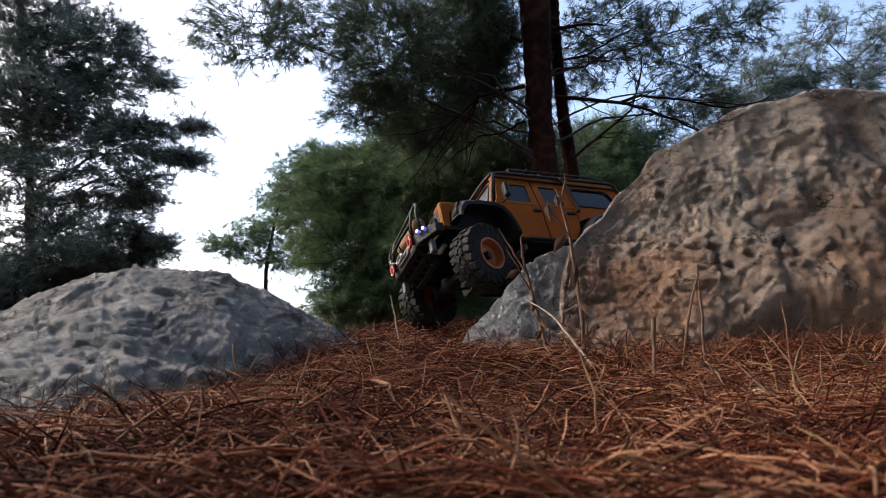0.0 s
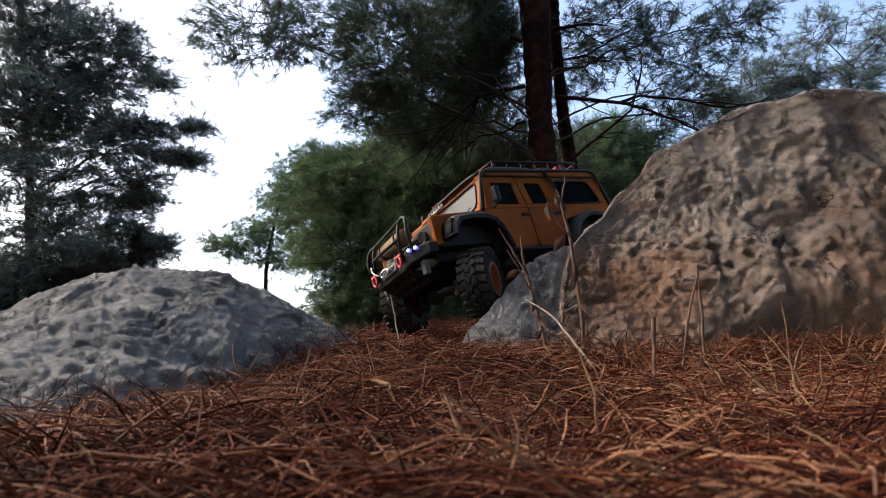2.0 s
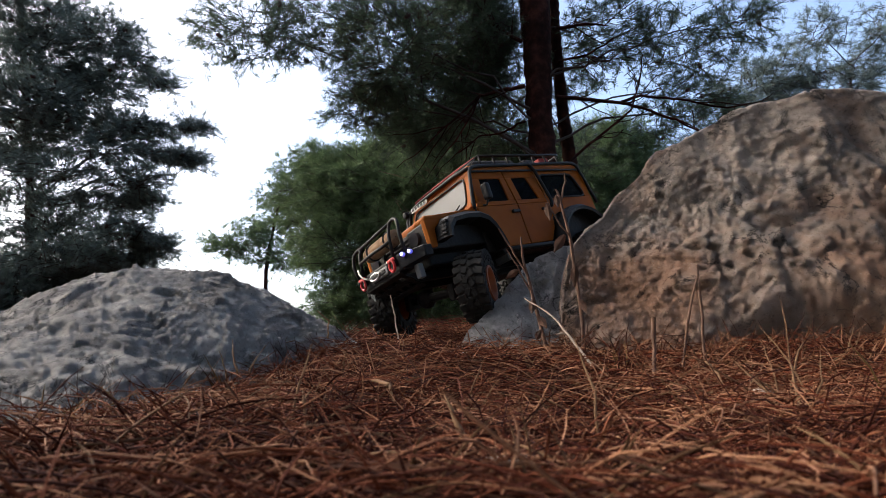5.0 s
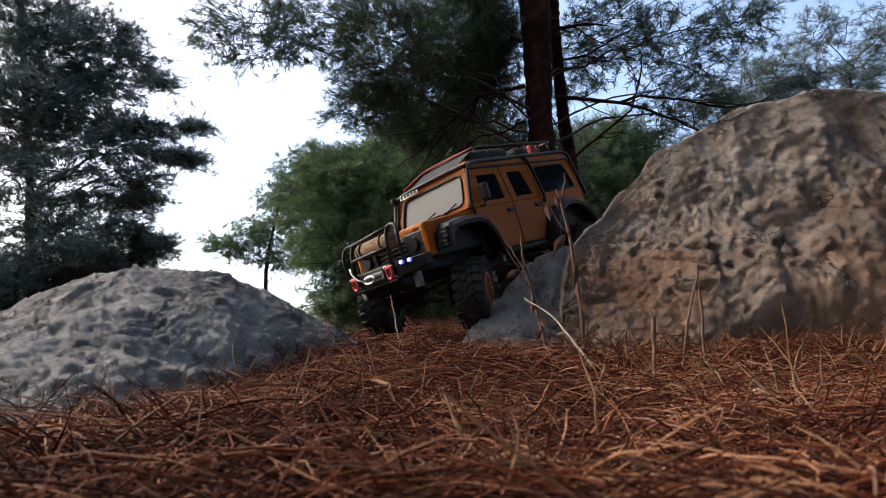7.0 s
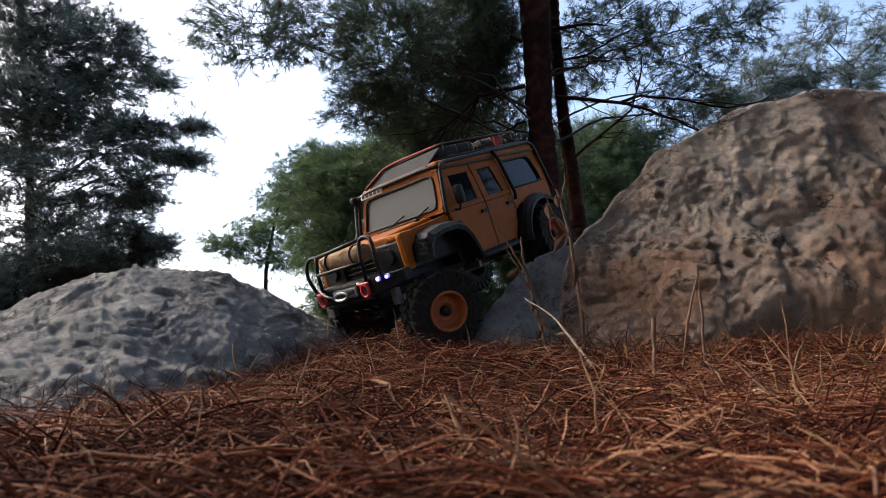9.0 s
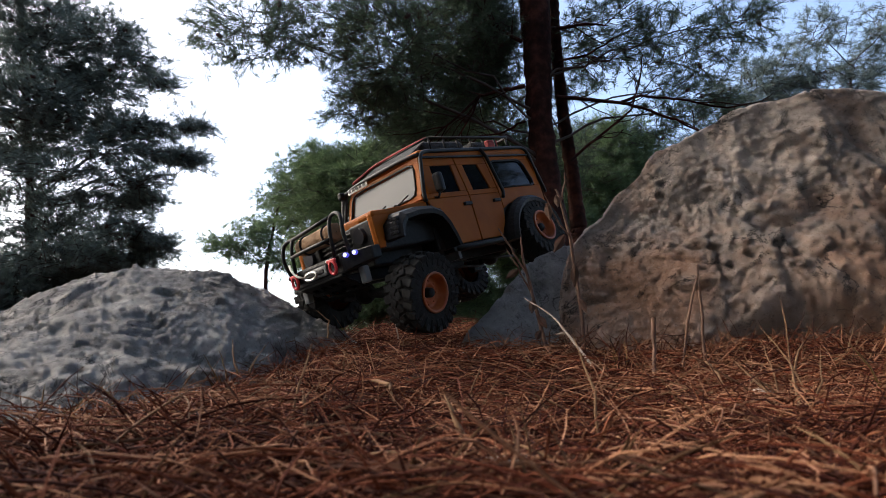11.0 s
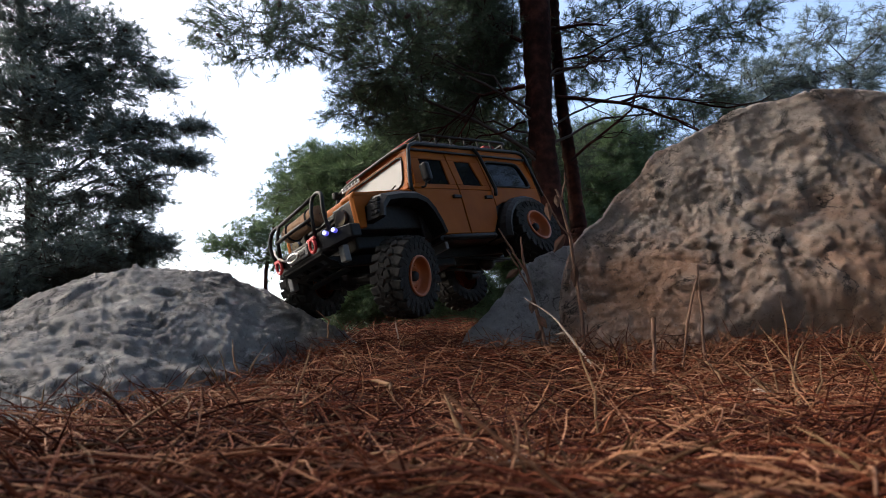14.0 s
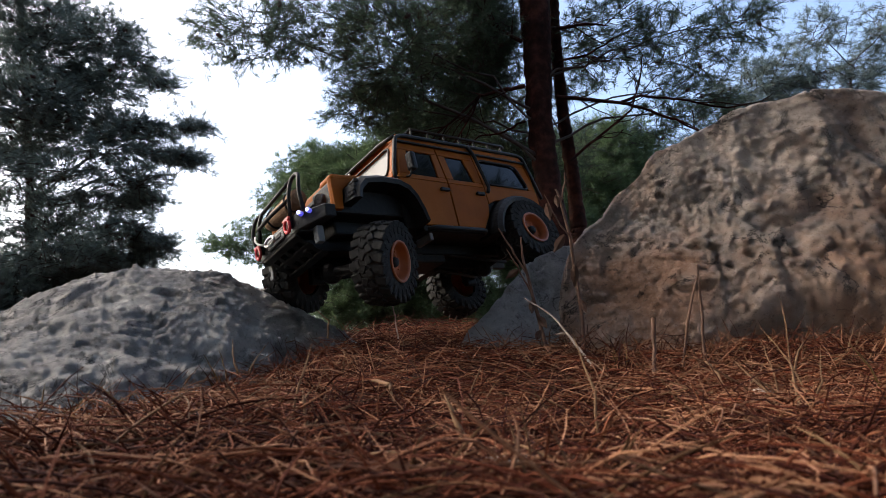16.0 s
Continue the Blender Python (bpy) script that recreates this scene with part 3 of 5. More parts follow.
def build_far_woods():
    """A belt of distant pines all round, too far to tell apart."""
    rng = np.random.default_rng(31)
    n = 9000
    ang = rng.uniform(-math.pi, math.pi, n)
    dist = rng.uniform(16, 30, n)
    clump = np.sin(ang * 11) + 0.7 * np.sin(ang * 23 + 1) + 0.4 * np.sin(ang * 47 + 2)
    # unseen sides and back are added taller, to close off the low sky
    top = np.clip(1.9 + 0.7 * clump + 2.2 * (np.cos(ang) < 0.2), 0.6, 7)
    pos = np.column_stack([dist * np.sin(ang), dist * np.cos(ang), -1.6 + rng.uniform(0, 1, n) * (top + 1.2)])
    way = rng.normal(0, 1, (n, 3))
    way /= np.linalg.norm(way, axis=1)[:, None]
    v, f = needles_at(pos, way, rng, 14, 0.42, 0.05, 0.9)
    tagged(new("distant_woods", mesh_from("distant_woods", v, f, LEAF_GREEN)), "belt of distant green pine woods", "woods", kind="stuff")


build_far_woods()


# pines out of view, added behind and overhead to block light from the clearing
def build_shade_pine(seed, trunk, blobs, sprays):
    build_pine("tall added pine out of view whose dense crown shades the clearing", [trunk], blobs, LEAF_DARK, seed, sprays, tufts=6, spray_len=0.9, count=9, length=0.2, width=0.035)


build_shade_pine(51, [(-2.4, -2.6, -0.15, 0.16), (-2.3, -2.5, 2.5, 0.13), (-2.1, -2.3, 7.0, 0.05)],
                  [(-2.2, -1.6, 4.6, 1.9, 0.8), (-0.4, -1.2, 4.9, 1.7, 0.7), (-3.6, -3.4, 3.6, 1.8, 1.0), (-1.2, -3.6, 4.0, 1.8, 1.0), (-4.2, -0.6, 4.4, 1.5, 0.8), (-2.2, -2.4, 6.2, 1.6, 0.9)], 1250)
# thicker than the left one, to darken the litter on the right
build_shade_pine(52, [(2.2, -2.2, -0.15, 0.16), (2.2, -2.1, 2.5, 0.13), (2.0, -1.9, 7.0, 0.05)],
                  [(1.8, -1.2, 4.7, 1.9, 0.8), (3.4, -0.6, 4.4, 1.7, 0.8), (3.2, -3.0, 3.6, 1.8, 1.1), (0.9, -3.2, 4.0, 1.8, 1.0), (4.4, 0.9, 4.2, 1.5, 0.9), (2.1, -2.0, 6.2, 1.6, 0.9)], 2300)
build_shade_pine(53, [(0.3, -5.6, -0.2, 0.18), (0.3, -5.5, 3.0, 0.14), (0.2, -5.4, 7.0, 0.05)],
                  [(-1.6, -5.2, 2.4, 1.7, 1.1), (1.4, -5.0, 2.4, 1.7, 1.1), (0.0, -5.2, 4.4, 2.0, 1.3), (-4.4, -5.4, 2.2, 1.8, 1.5), (4.2, -5.0, 2.2, 1.8, 1.5)], 1300)


# ---------------------------------------------------------------- the model truck
PAINT = material("tan_paint", [(0.22, 0.058, 0.006), (0.27, 0.076, 0.008), (0.32, 0.098, 0.013)], 25, 0.55, bump=0.03, big=8, spec=0.1)
RIM_PAINT = material("orange_rim", [(0.28, 0.062, 0.015), (0.38, 0.1, 0.024)], 60, 0.5, bump=0.1)
BLACK = material("black_plastic", [(0.005, 0.005, 0.006), (0.012, 0.012, 0.013)], 90, 0.6, bump=0.15, spec=0.3)
SATIN = material("black_tube", [(0.004, 0.004, 0.0045), (0.01, 0.01, 0.01)], 60, 0.55, bump=0.05, spec=0.25)
RUBBER = material("tyre_rubber", [(0.008, 0.008, 0.008), (0.022, 0.02, 0.018)], 70, 0.85, bump=0.3, spec=0.3)
GREY = material("grey_plastic", [(0.09, 0.095, 0.1), (0.15, 0.155, 0.16)], 80, 0.6, bump=0.1)
STEEL = material("bare_steel", [(0.5, 0.5, 0.5), (0.65, 0.65, 0.66)], 80, 0.3, metal=0.9, bump=0.1)
RED = material("red_shackle", [(0.42, 0.012, 0.02), (0.55, 0.03, 0.04)], 80, 0.4, bump=0.05)
RED_DARK = material("dark_red_webbing", [(0.2, 0.02, 0.02), (0.3, 0.035, 0.03)], 120, 0.8, bump=0.2)
CANVAS = material("tan_canvas_roll", [(0.16, 0.09, 0.045), (0.3, 0.18, 0.1), (0.4, 0.27, 0.17)], 55, 0.9, bump=0.5)
BAG = material("black_fabric", [(0.012, 0.012, 0.014), (0.03, 0.03, 0.032)], 120, 0.95, bump=0.5)
WHITE = material("white_plate", [(0.62, 0.62, 0.6), (0.75, 0.75, 0.73)], 60, 0.5, bump=0.03)
ROPE = material("pale_rope", [(0.45, 0.42, 0.38), (0.6, 0.57, 0.52)], 200, 0.9, bump=0.4)


def glass_material(name, tint, rough, spec):
    m = bpy.data.materials.new(name)
    m.use_nodes = True
    b = m.node_tree.nodes["Principled BSDF"]
    b.inputs["Base Color"].default_value = (*tint, 1)
    b.inputs["Roughness"].default_value = rough
    b.inputs["IOR"].default_value = spec
    b.inputs["Coat Weight"].default_value = 0.06
    b.inputs["Coat Roughness"].default_value = 0.04
    return m


DARK_GLASS = glass_material("tinted_pane", (0.006, 0.008, 0.011), 0.05, 1.26)
SCREEN_GLASS = glass_material("windscreen_pane", (0.07, 0.076, 0.08), 0.3, 1.2)
LAMP_GLASS = glass_material("lamp_lens", (0.03, 0.03, 0.035), 0.1, 1.5)


def glow_material(name, color, strength):
    m = bpy.data.materials.new(name)
    m.use_nodes = True
    b = m.node_tree.nodes["Principled BSDF"]
    b.inputs["Emission Color"].default_value = (*color, 1)
    b.inputs["Emission Strength"].default_value = strength
    return m


LED = glow_material("cold_white_led", (0.55, 0.6, 1.0), 1.8)
LED_BLUE = glow_material("blue_led_rim", (0.06, 0.06, 0.8), 0.25)


def box(bm, x0, x1, y0, y1, z0, z1, bevel=0.0, seg=2):
    made = bmesh.ops.create_cube(bm, size=1, matrix=Matrix.Translation(((x0 + x1) / 2, (y0 + y1) / 2, (z0 + z1) / 2))
                                 @ Matrix.Diagonal((abs(x1 - x0), abs(y1 - y0), abs(z1 - z0), 1)))
    if bevel:
        edges = list({e for v in made["verts"] for e in v.link_edges})
        bmesh.ops.bevel(bm, geom=edges, offset=bevel, segments=seg, profile=0.5, affect="EDGES")
    return bm


def block(name, mat, parent, x0, x1, y0, y1, z0, z1, bevel=0.002, label=""):
    return part(name, box(bmesh.new(), x0, x1, y0, y1, z0, z1, bevel), mat, parent, label)


def slab(name, mat, parent, outer, thick, label="", bevel=0.0008):
    """A plate: an outline of 3D points, thickened by the vector thick."""
    bm = bmesh.new()
    a = [bm.verts.new(p) for p in outer]
    b = [bm.verts.new(Vector(p) + Vector(thick)) for p in outer]
    n = len(a)
    bm.faces.new(a)
    bm.faces.new(b[::-1])
    for i in range(n):
        bm.faces.new((a[i], b[i], b[(i + 1) % n], a[(i + 1) % n]))
    bmesh.ops.recalc_face_normals(bm, faces=bm.faces[:])
    if bevel:
        bmesh.ops.bevel(bm, geom=bm.edges[:], offset=bevel, segments=1, affect="EDGES")
    return part(name, bm, mat, parent, label)


def tube(name, mat, parent, paths, r, sides=8, label=""):
    """Bent round bars through corner points, with rounded bends."""
    out = []
    for pts in paths:
        q = [Vector(p) for p in pts]
        line = [q[0]]
        for i in range(1, len(q) - 1):
            d = min(0.012, (q[i] - q[i - 1]).length * 0.4, (q[i + 1] - q[i]).length * 0.4)
            a, b = q[i] + (q[i - 1] - q[i]).normalized() * d, q[i] + (q[i + 1] - q[i]).normalized() * d
            line += [a.lerp(q[i], 0.0), (a + 2 * q[i] + b) / 4, b]
        line.append(q[-1])
        ends = [line[0] + (line[0] - line[1]).normalized() * 1e-4] + line + [line[-1] + (line[-1] - line[-2]).normalized() * 1e-4]
        rad = [r * 0.05] + [r] * len(line) + [r * 0.05]
        out.append([(*p, k) for p, k in zip(ends, rad)])
    v, f = tubes(out, sides)
    ob = new(name, mesh_from(name, v, f, mat, True))
    ob.parent = parent
    return tagged(ob, label)


def ring(bm, center, rx, rz, r, axis="X", segs=18, sides=7):
    """A torus, stretched to rx by rz, round the given axis."""
    rows = []
    for i in range(segs):
        a = 2 * math.pi * i / segs
        row = []
        for j in range(sides):
            b = 2 * math.pi * j / sides
            u, w, d = (rx + r * math.cos(b)) * math.cos(a), (rz + r * math.cos(b)) * math.sin(a), r * math.sin(b)
            p = (d, u, w) if axis == "X" else (u, d, w)
            row.append(bm.verts.new(Vector(center) + Vector(p)))
        rows.append(row)
    for i in range(segs):
        for j in range(sides):
            bm.faces.new((rows[i][j], rows[(i + 1) % segs][j], rows[(i + 1) % segs][(j + 1) % sides], rows[i][(j + 1) % sides]))
    return bm


def spun(bm, profile, segs=40):
    """A body of revolution round the y axis from (y, radius) pairs."""
    rows = []
    for i in range(segs):
        a = 2 * math.pi * i / segs
        rows.append([bm.verts.new((r * math.cos(a), y, r * math.sin(a))) for y, r in profile])
    for i in range(segs):
        n = rows[(i + 1) % segs]
        for j in range(len(profile) - 1):
            f = bm.faces.new((rows[i][j], rows[i][j + 1], n[j + 1], n[j]))
            f.smooth = True
    return bm


def side_y(z):
    return 0.1 if z < 0.18 else 0.1 - (z - 0.18) / 0.07 * 0.012


def panel(name, mat, parent, outline, side, label="", proud=0.0, thick=0.004):
    return slab(name, mat, parent, [(x, side * (side_y(z) + proud), z) for x, z in outline], (0, -side * thick, 0), label)


def arc(cx, cz, r, a0, a1, n):
    return [(cx + r * math.cos(radians(a0 + (a1 - a0) * i / (n - 1))), cz + r * math.sin(radians(a0 + (a1 - a0) * i / (n - 1)))) for i in range(n)]


def flare(name, parent, outline_in, outline_out, side, y0, y1, label):
    """A wheel-arch flare: a band between two outlines, standing proud of the side with a rounded lip."""
    bm = bmesh.new()
    n = len(outline_in)
    rows = []
    for (xi, zi), (xo, zo) in zip(outline_in, outline_out):
        rows.append([bm.verts.new(p) for p in (
            (xi, side * (y0 - 0.03), zi), (xi, side * y1, zi), (xi * 0.6 + xo * 0.4, side * (y1 + 0.002), zi * 0.6 + zo * 0.4),
            (xi * 0.2 + xo * 0.8, side * (y1 - 0.005), zi * 0.2 + zo * 0.8), (xo, side * y0, zo), (xo, side * (y0 - 0.03), zo))])
    for i in range(n - 1):
        for j in range(6):
            bm.faces.new((rows[i][j], rows[i][(j + 1) % 6], rows[i + 1][(j + 1) % 6], rows[i + 1][j]))
    bm.faces.new(rows[0])
    bm.faces.new(rows[-1][::-1])
    bmesh.ops.recalc_face_normals(bm, faces=bm.faces[:])
    return part(name, bm, BLACK, parent, label)


LUGS = ((0, 14, 0.0522, 0, -0.0162), (0, -14, 0.0522, 8, 0.0162), (1, -22, 0.0555, 5, -0.0047), (1, 22, 0.0555, 11, 0.0047))
LUG_SIZES = ((0.0057, 0.0075, -0.006, 0.0032), (0.0052, 0.0041, -0.003, 0.0026), (0.0028, 0.0016, -0.008, 0.006))
lug_made = {}


def lug_mesh(kind):
    """The shared mesh of one kind of rubber block: shoulder lug, centre lug or sidewall rib."""
    if kind not in lug_made:
        hx, hy, z0, z1 = LUG_SIZES[kind]
        bm = box(bmesh.new(), -hx, hx, -hy, hy, z0, z1, 0.0008, 1)
        me = bpy.data.meshes.new("tread_block")
        bm.to_mesh(me)
        bm.free()
        me.materials.append(RUBBER)
        lug_made[kind] = me
    return lug_made[kind]


def build_wheel(truck, side):
    """One wheel: lugged tyre, orange beadlock rim with bolts, dark hub. Its axle runs along y; the outside is at side."""
    wheel = new("wheel")
    wheel.parent = truck
    wheel.empty_display_size = 0.02
    bm = spun(bmesh.new(), [(-0.0215, 0.029), (-0.0225, 0.036), (-0.0225, 0.046), (-0.019, 0.052), (-0.012, 0.0545), (0, 0.0552),
                            (0.012, 0.0545), (0.019, 0.052), (0.0225, 0.046), (0.0225, 0.036), (0.0215, 0.029)])
    part("tyre", bm, RUBBER, wheel, "black lugged off-road tyre")
    rng = random.Random(5)
    for k in range(22):
        a = 360 * k / 22
        for n, turn, r0, shift, y in LUGS:
            lug = new("tread_block", lug_mesh(n))
            lug.parent = wheel
            lug.matrix_basis = pose(0, 0, 0, 0, a + shift + rng.uniform(-0.6, 0.6), 0) @ pose(0, y, r0) @ pose(0, 0, 0, 0, 0, turn)
        for s in (-1, 1):
            rib = new("sidewall_rib", lug_mesh(2))
            rib.parent = wheel
            rib.matrix_basis = pose(0, 0, 0, 0, a + 4, 0) @ pose(0, s * 0.0222, 0.0455)
    s = side
    bm = spun(bmesh.new(), [(s * -0.02, 0.026), (s * 0.019, 0.0265), (s * 0.0225, 0.029), (s * 0.024, 0.0285), (s * 0.024, 0.0255),
                            (s * 0.021, 0.0245), (s * 0.012, 0.0225), (s * 0.009, 0.019), (s * 0.0115, 0.014), (s * 0.0115, 0.0105), (s * 0.008, 0.009), (s * 0.008, 0.0005)])
    rim = part("rim", bm, RIM_PAINT, wheel, "orange steel rim")
    hub = bmesh.new()
    spun(hub, [(s * 0.006, 0.0075), (s * 0.015, 0.0072), (s * 0.0175, 0.0055), (s * 0.0175, 0.0003)], 14)
    part("hub_cap", hub, BLACK, wheel)
    proto = None
    for k in range(8):
        a = 2 * math.pi * k / 8
        if proto is None:
            bm = bmesh.new()
            bmesh.ops.create_cone(bm, cap_ends=True, segments=6, radius1=0.0022, radius2=0.0018, depth=0.003, matrix=pose(0, 0, 0, 90))
            slot = part("rim_bolt", bm, RIM_PAINT, wheel)
            proto = slot.data
        else:
            slot = new("rim_bolt", proto)
            slot.parent = wheel
        slot.location = (0.0165 * math.cos(a), s * 0.0105, 0.0165 * math.sin(a))
    return wheel


def build_truck():
    truck = thing("model_truck", "tan radio-controlled off-road model truck with black flares and rack", "toy truck")
    for s in (1, -1):
        # doors with their window frames and panes
        d1 = panel("front_door", PAINT, truck, [(0.073, 0.104), (0.0035, 0.104), (0.0035, 0.179), (0.101, 0.179), (0.096, 0.15)], s)
        d2 = panel("rear_door", PAINT, truck, [(0.0015, 0.104), (-0.055, 0.104), (-0.073, 0.128), (-0.0785, 0.15), (-0.0785, 0.179), (0.0015, 0.179)], s)
        for door, rails in ((d1, (((0.101, 0.1795), (0.0035, 0.1795), (0.0035, 0.188), (0.096, 0.188)),
                                  ((0.083, 0.235), (0.0035, 0.235), (0.0035, 0.248), (0.079, 0.248)),
                                  ((0.019, 0.188), (0.0035, 0.188), (0.0035, 0.235), (0.016, 0.235)),
                                  ((0.0955, 0.188), (0.072, 0.188), (0.066, 0.235), (0.0825, 0.235)))),
                            (d2, (((0.0015, 0.1795), (-0.0785, 0.1795), (-0.0785, 0.188), (0.0015, 0.188)),
                                  ((0.0015, 0.235), (-0.0785, 0.235), (-0.0785, 0.248), (0.0015, 0.248)),
                                  ((0.0015, 0.188), (-0.014, 0.188), (-0.014, 0.235), (0.0015, 0.235)),
                                  ((-0.061, 0.188), (-0.0785, 0.188), (-0.0785, 0.235), (-0.053, 0.235))))):
            for r in rails:
                panel("window_frame", PAINT, door, list(r), s, thick=0.005)
        panel("window_pane", DARK_GLASS, d1, [(0.071, 0.187), (0.018, 0.187), (0.015, 0.236), (0.065, 0.236)], s, proud=-0.0025, thick=0.0015)
        panel("window_pane", DARK_GLASS, d2, [(-0.013, 0.187), (-0.062, 0.187), (-0.054, 0.236), (-0.013, 0.236)], s, proud=-0.0025, thick=0.0015)
        for door, hx in ((d1, 0.014), (d2, -0.064)):
            block("door_handle", BLACK, door, hx - 0.0085, hx + 0.0095, s * 0.0995, s * 0.105, 0.163, 0.1685, 0.0012, "black pull handle")
        block("hinge", BLACK, d1, 0.083, 0.09, s * 0.099, s * 0.1035, 0.158, 0.163, 0.0008)
        block("hinge", BLACK, d1, 0.077, 0.085, s * 0.099, s * 0.1035, 0.14, 0.145, 0.0008)
        # quarter with its long rear window
        q = panel("rear_quarter", PAINT, truck, [(-0.08, 0.15), (-0.1, 0.158), (-0.19, 0.158), (-0.215, 0.13), (-0.215, 0.187), (-0.08, 0.187)], s)
        for r in (((-0.08, 0.24), (-0.213, 0.24), (-0.212, 0.248), (-0.08, 0.248)), ((-0.08, 0.187), (-0.089, 0.187), (-0.089, 0.24), (-0.08, 0.24)),
                  ((-0.198, 0.187), (-0.215, 0.187), (-0.213, 0.24), (-0.186, 0.24))):
            panel("window_frame", PAINT, q, list(r), s, thick=0.005)
        panel("window_pane", DARK_GLASS, q, [(-0.088, 0.186), (-0.199, 0.186), (-0.187, 0.241), (-0.088, 0.241)], s, proud=-0.002, thick=0.0015)
        tube("window_seal", BLACK, q, [[(-0.089, s * 0.0995, 0.1875), (-0.197, s * 0.0995, 0.1875), (-0.186, s * 0.0905, 0.2395), (-0.089, s * 0.0905, 0.2395), (-0.089, s * 0.0995, 0.1875)]], 0.0018, 6)
        # front fender: side, round front and lamp pod
        f = panel("front_fender", PAINT, truck, [(0.102, 0.165), (0.103, 0.179), (0.2, 0.172), (0.2155, 0.163), (0.2155, 0.12), (0.203, 0.12), (0.199, 0.15), (0.18, 0.164)], s, proud=-0.004, thick=0.006)
        block("fender_top", PAINT, f, 0.103, 0.2145, s * 0.062, s * 0.0965, 0.163, 0.1735, 0.004)
        block("fender_nose", PAINT, f, 0.203, 0.2165, s * 0.084, s * 0.0955, 0.12, 0.172, 0.0045)
        # black flares and inner arches
        flare("front_flare", truck, [(0.188, 0.126), (0.184, 0.14), (0.174, 0.15), (0.15, 0.1535), (0.122, 0.153), (0.106, 0.147), (0.096, 0.135), (0.088, 0.116), (0.084, 0.1)],
              [(0.2005, 0.128), (0.197, 0.15), (0.184, 0.164), (0.15, 0.1695), (0.116, 0.1685), (0.097, 0.16), (0.086, 0.143), (0.078, 0.12), (0.074, 0.1)], s, 0.098, 0.122, "wide black front wheel-arch flare")
        flare("rear_flare", truck, arc(-0.147, 0.088, 0.066, 2, 178, 20), arc(-0.147, 0.088, 0.08, 4, 176, 20), s, 0.1, 0.117, "wide black rear wheel-arch flare")
        for k in range(4):
            block("flare_vent", BAG, truck, 0.1935 - 0.002 * k, 0.2 - 0.002 * k, s * 0.104, s * 0.1195, 0.132 + 0.0065 * k, 0.1365 + 0.0065 * k, 0.0008, "dark vent slat")
        block("inner_arch", BLACK, truck, 0.075, 0.215, s * 0.05, s * 0.09, 0.118, 0.162, 0.003)
        block("inner_arch", BLACK, truck, -0.21, -0.085, s * 0.05, s * 0.09, 0.125, 0.155, 0.003)
        tube("rock_slider", SATIN, truck, [[(0.066, s * 0.085, 0.098), (0.06, s * 0.106, 0.097), (-0.05, s * 0.106, 0.097), (-0.056, s * 0.085, 0.098)]], 0.004, 8, "black tubular rock slider")
        block("sill", BLACK, truck, -0.06, 0.073, s * 0.075, s * 0.098, 0.094, 0.1035, 0.002)
        # headlight pod and door mirror
        block("headlight_panel", BLACK, truck, 0.19, 0.2155, s * 0.04, s * 0.0885, 0.118, 0.164, 0.003)
        bm = bmesh.new()
        bmesh.ops.create_cone(bm, cap_ends=True, segments=20, radius1=0.0125, radius2=0.011, depth=0.006, matrix=pose(0.2175, s * 0.064, 0.145, 0, 90, 0))
        part("headlight", bm, LAMP_GLASS, truck, "round dark headlight")
        m = block("door_mirror", BLACK, truck, 0.072, 0.084, s * 0.103, s * 0.118, 0.187, 0.217, 0.004, "black door mirror")
        tube("mirror_arm", BLACK, m, [[(0.084, s * 0.098, 0.182), (0.084, s * 0.108, 0.178), (0.081, s * 0.11, 0.188)]], 0.0018, 6)
        # cage tubes over the pillars
        tube("cage_tube", SATIN, truck, [[(0.106, s * 0.1, 0.176), (0.106, s * 0.1, 0.19), (0.087, s * 0.097, 0.252), (0.07, s * 0.094, 0.258), (-0.2, s * 0.09, 0.265), (-0.214, s * 0.092, 0.258), (-0.222, s * 0.102, 0.17)]], 0.0032, 8, "black exterior cage tube")
        tube("cage_tube", SATIN, truck, [[(-0.07, s * 0.093, 0.262), (-0.078, s * 0.096, 0.247), (-0.0835, s * 0.106, 0.178), (-0.078, s * 0.106, 0.168)]], 0.0032, 8)
    # roof, gutters, front frame
    bm = bmesh.new()
    box(bm, -0.215, 0.082, -0.0905, 0.0905, 0.2485, 0.2625, 0.005, 3)
    part("roof", bm, PAINT, truck, "tan roof panel")
    for s in (1, -1):
        block("gutter", BLACK, truck, -0.216, 0.084, s * 0.0895, s * 0.0935, 0.2475, 0.2505, 0.0008)
    scr = slab("windscreen", SCREEN_GLASS, truck, [(0.1035, -0.083, 0.19), (0.1035, 0.083, 0.19), (0.086, 0.079, 0.243), (0.086, -0.079, 0.243)], (-0.0015, 0, 0), "pale reflecting windscreen", 0.0)
    for pts in (((0.1065, -0.094, 0.182), (0.1065, 0.094, 0.182), (0.1045, 0.092, 0.191), (0.1045, -0.092, 0.191)),
                ((0.0875, -0.089, 0.241), (0.0875, 0.089, 0.241), (0.0835, 0.087, 0.251), (0.0835, -0.087, 0.251)),
                ((0.1045, 0.082, 0.19), (0.1045, 0.094, 0.19), (0.0875, 0.09, 0.243), (0.0875, 0.078, 0.243)),
                ((0.1045, -0.094, 0.19), (0.1045, -0.082, 0.19), (0.0875, -0.078, 0.243), (0.0875, -0.09, 0.243))):
        slab("windscreen_frame", PAINT, scr, list(pts), (-0.005, 0, 0))
    tube("windscreen_seal", BLACK, scr, [[(0.1055, -0.083, 0.19), (0.1055, 0.083, 0.19), (0.0885, 0.079, 0.243), (0.0885, -0.079, 0.243), (0.1055, -0.083, 0.19)]], 0.0017, 6)
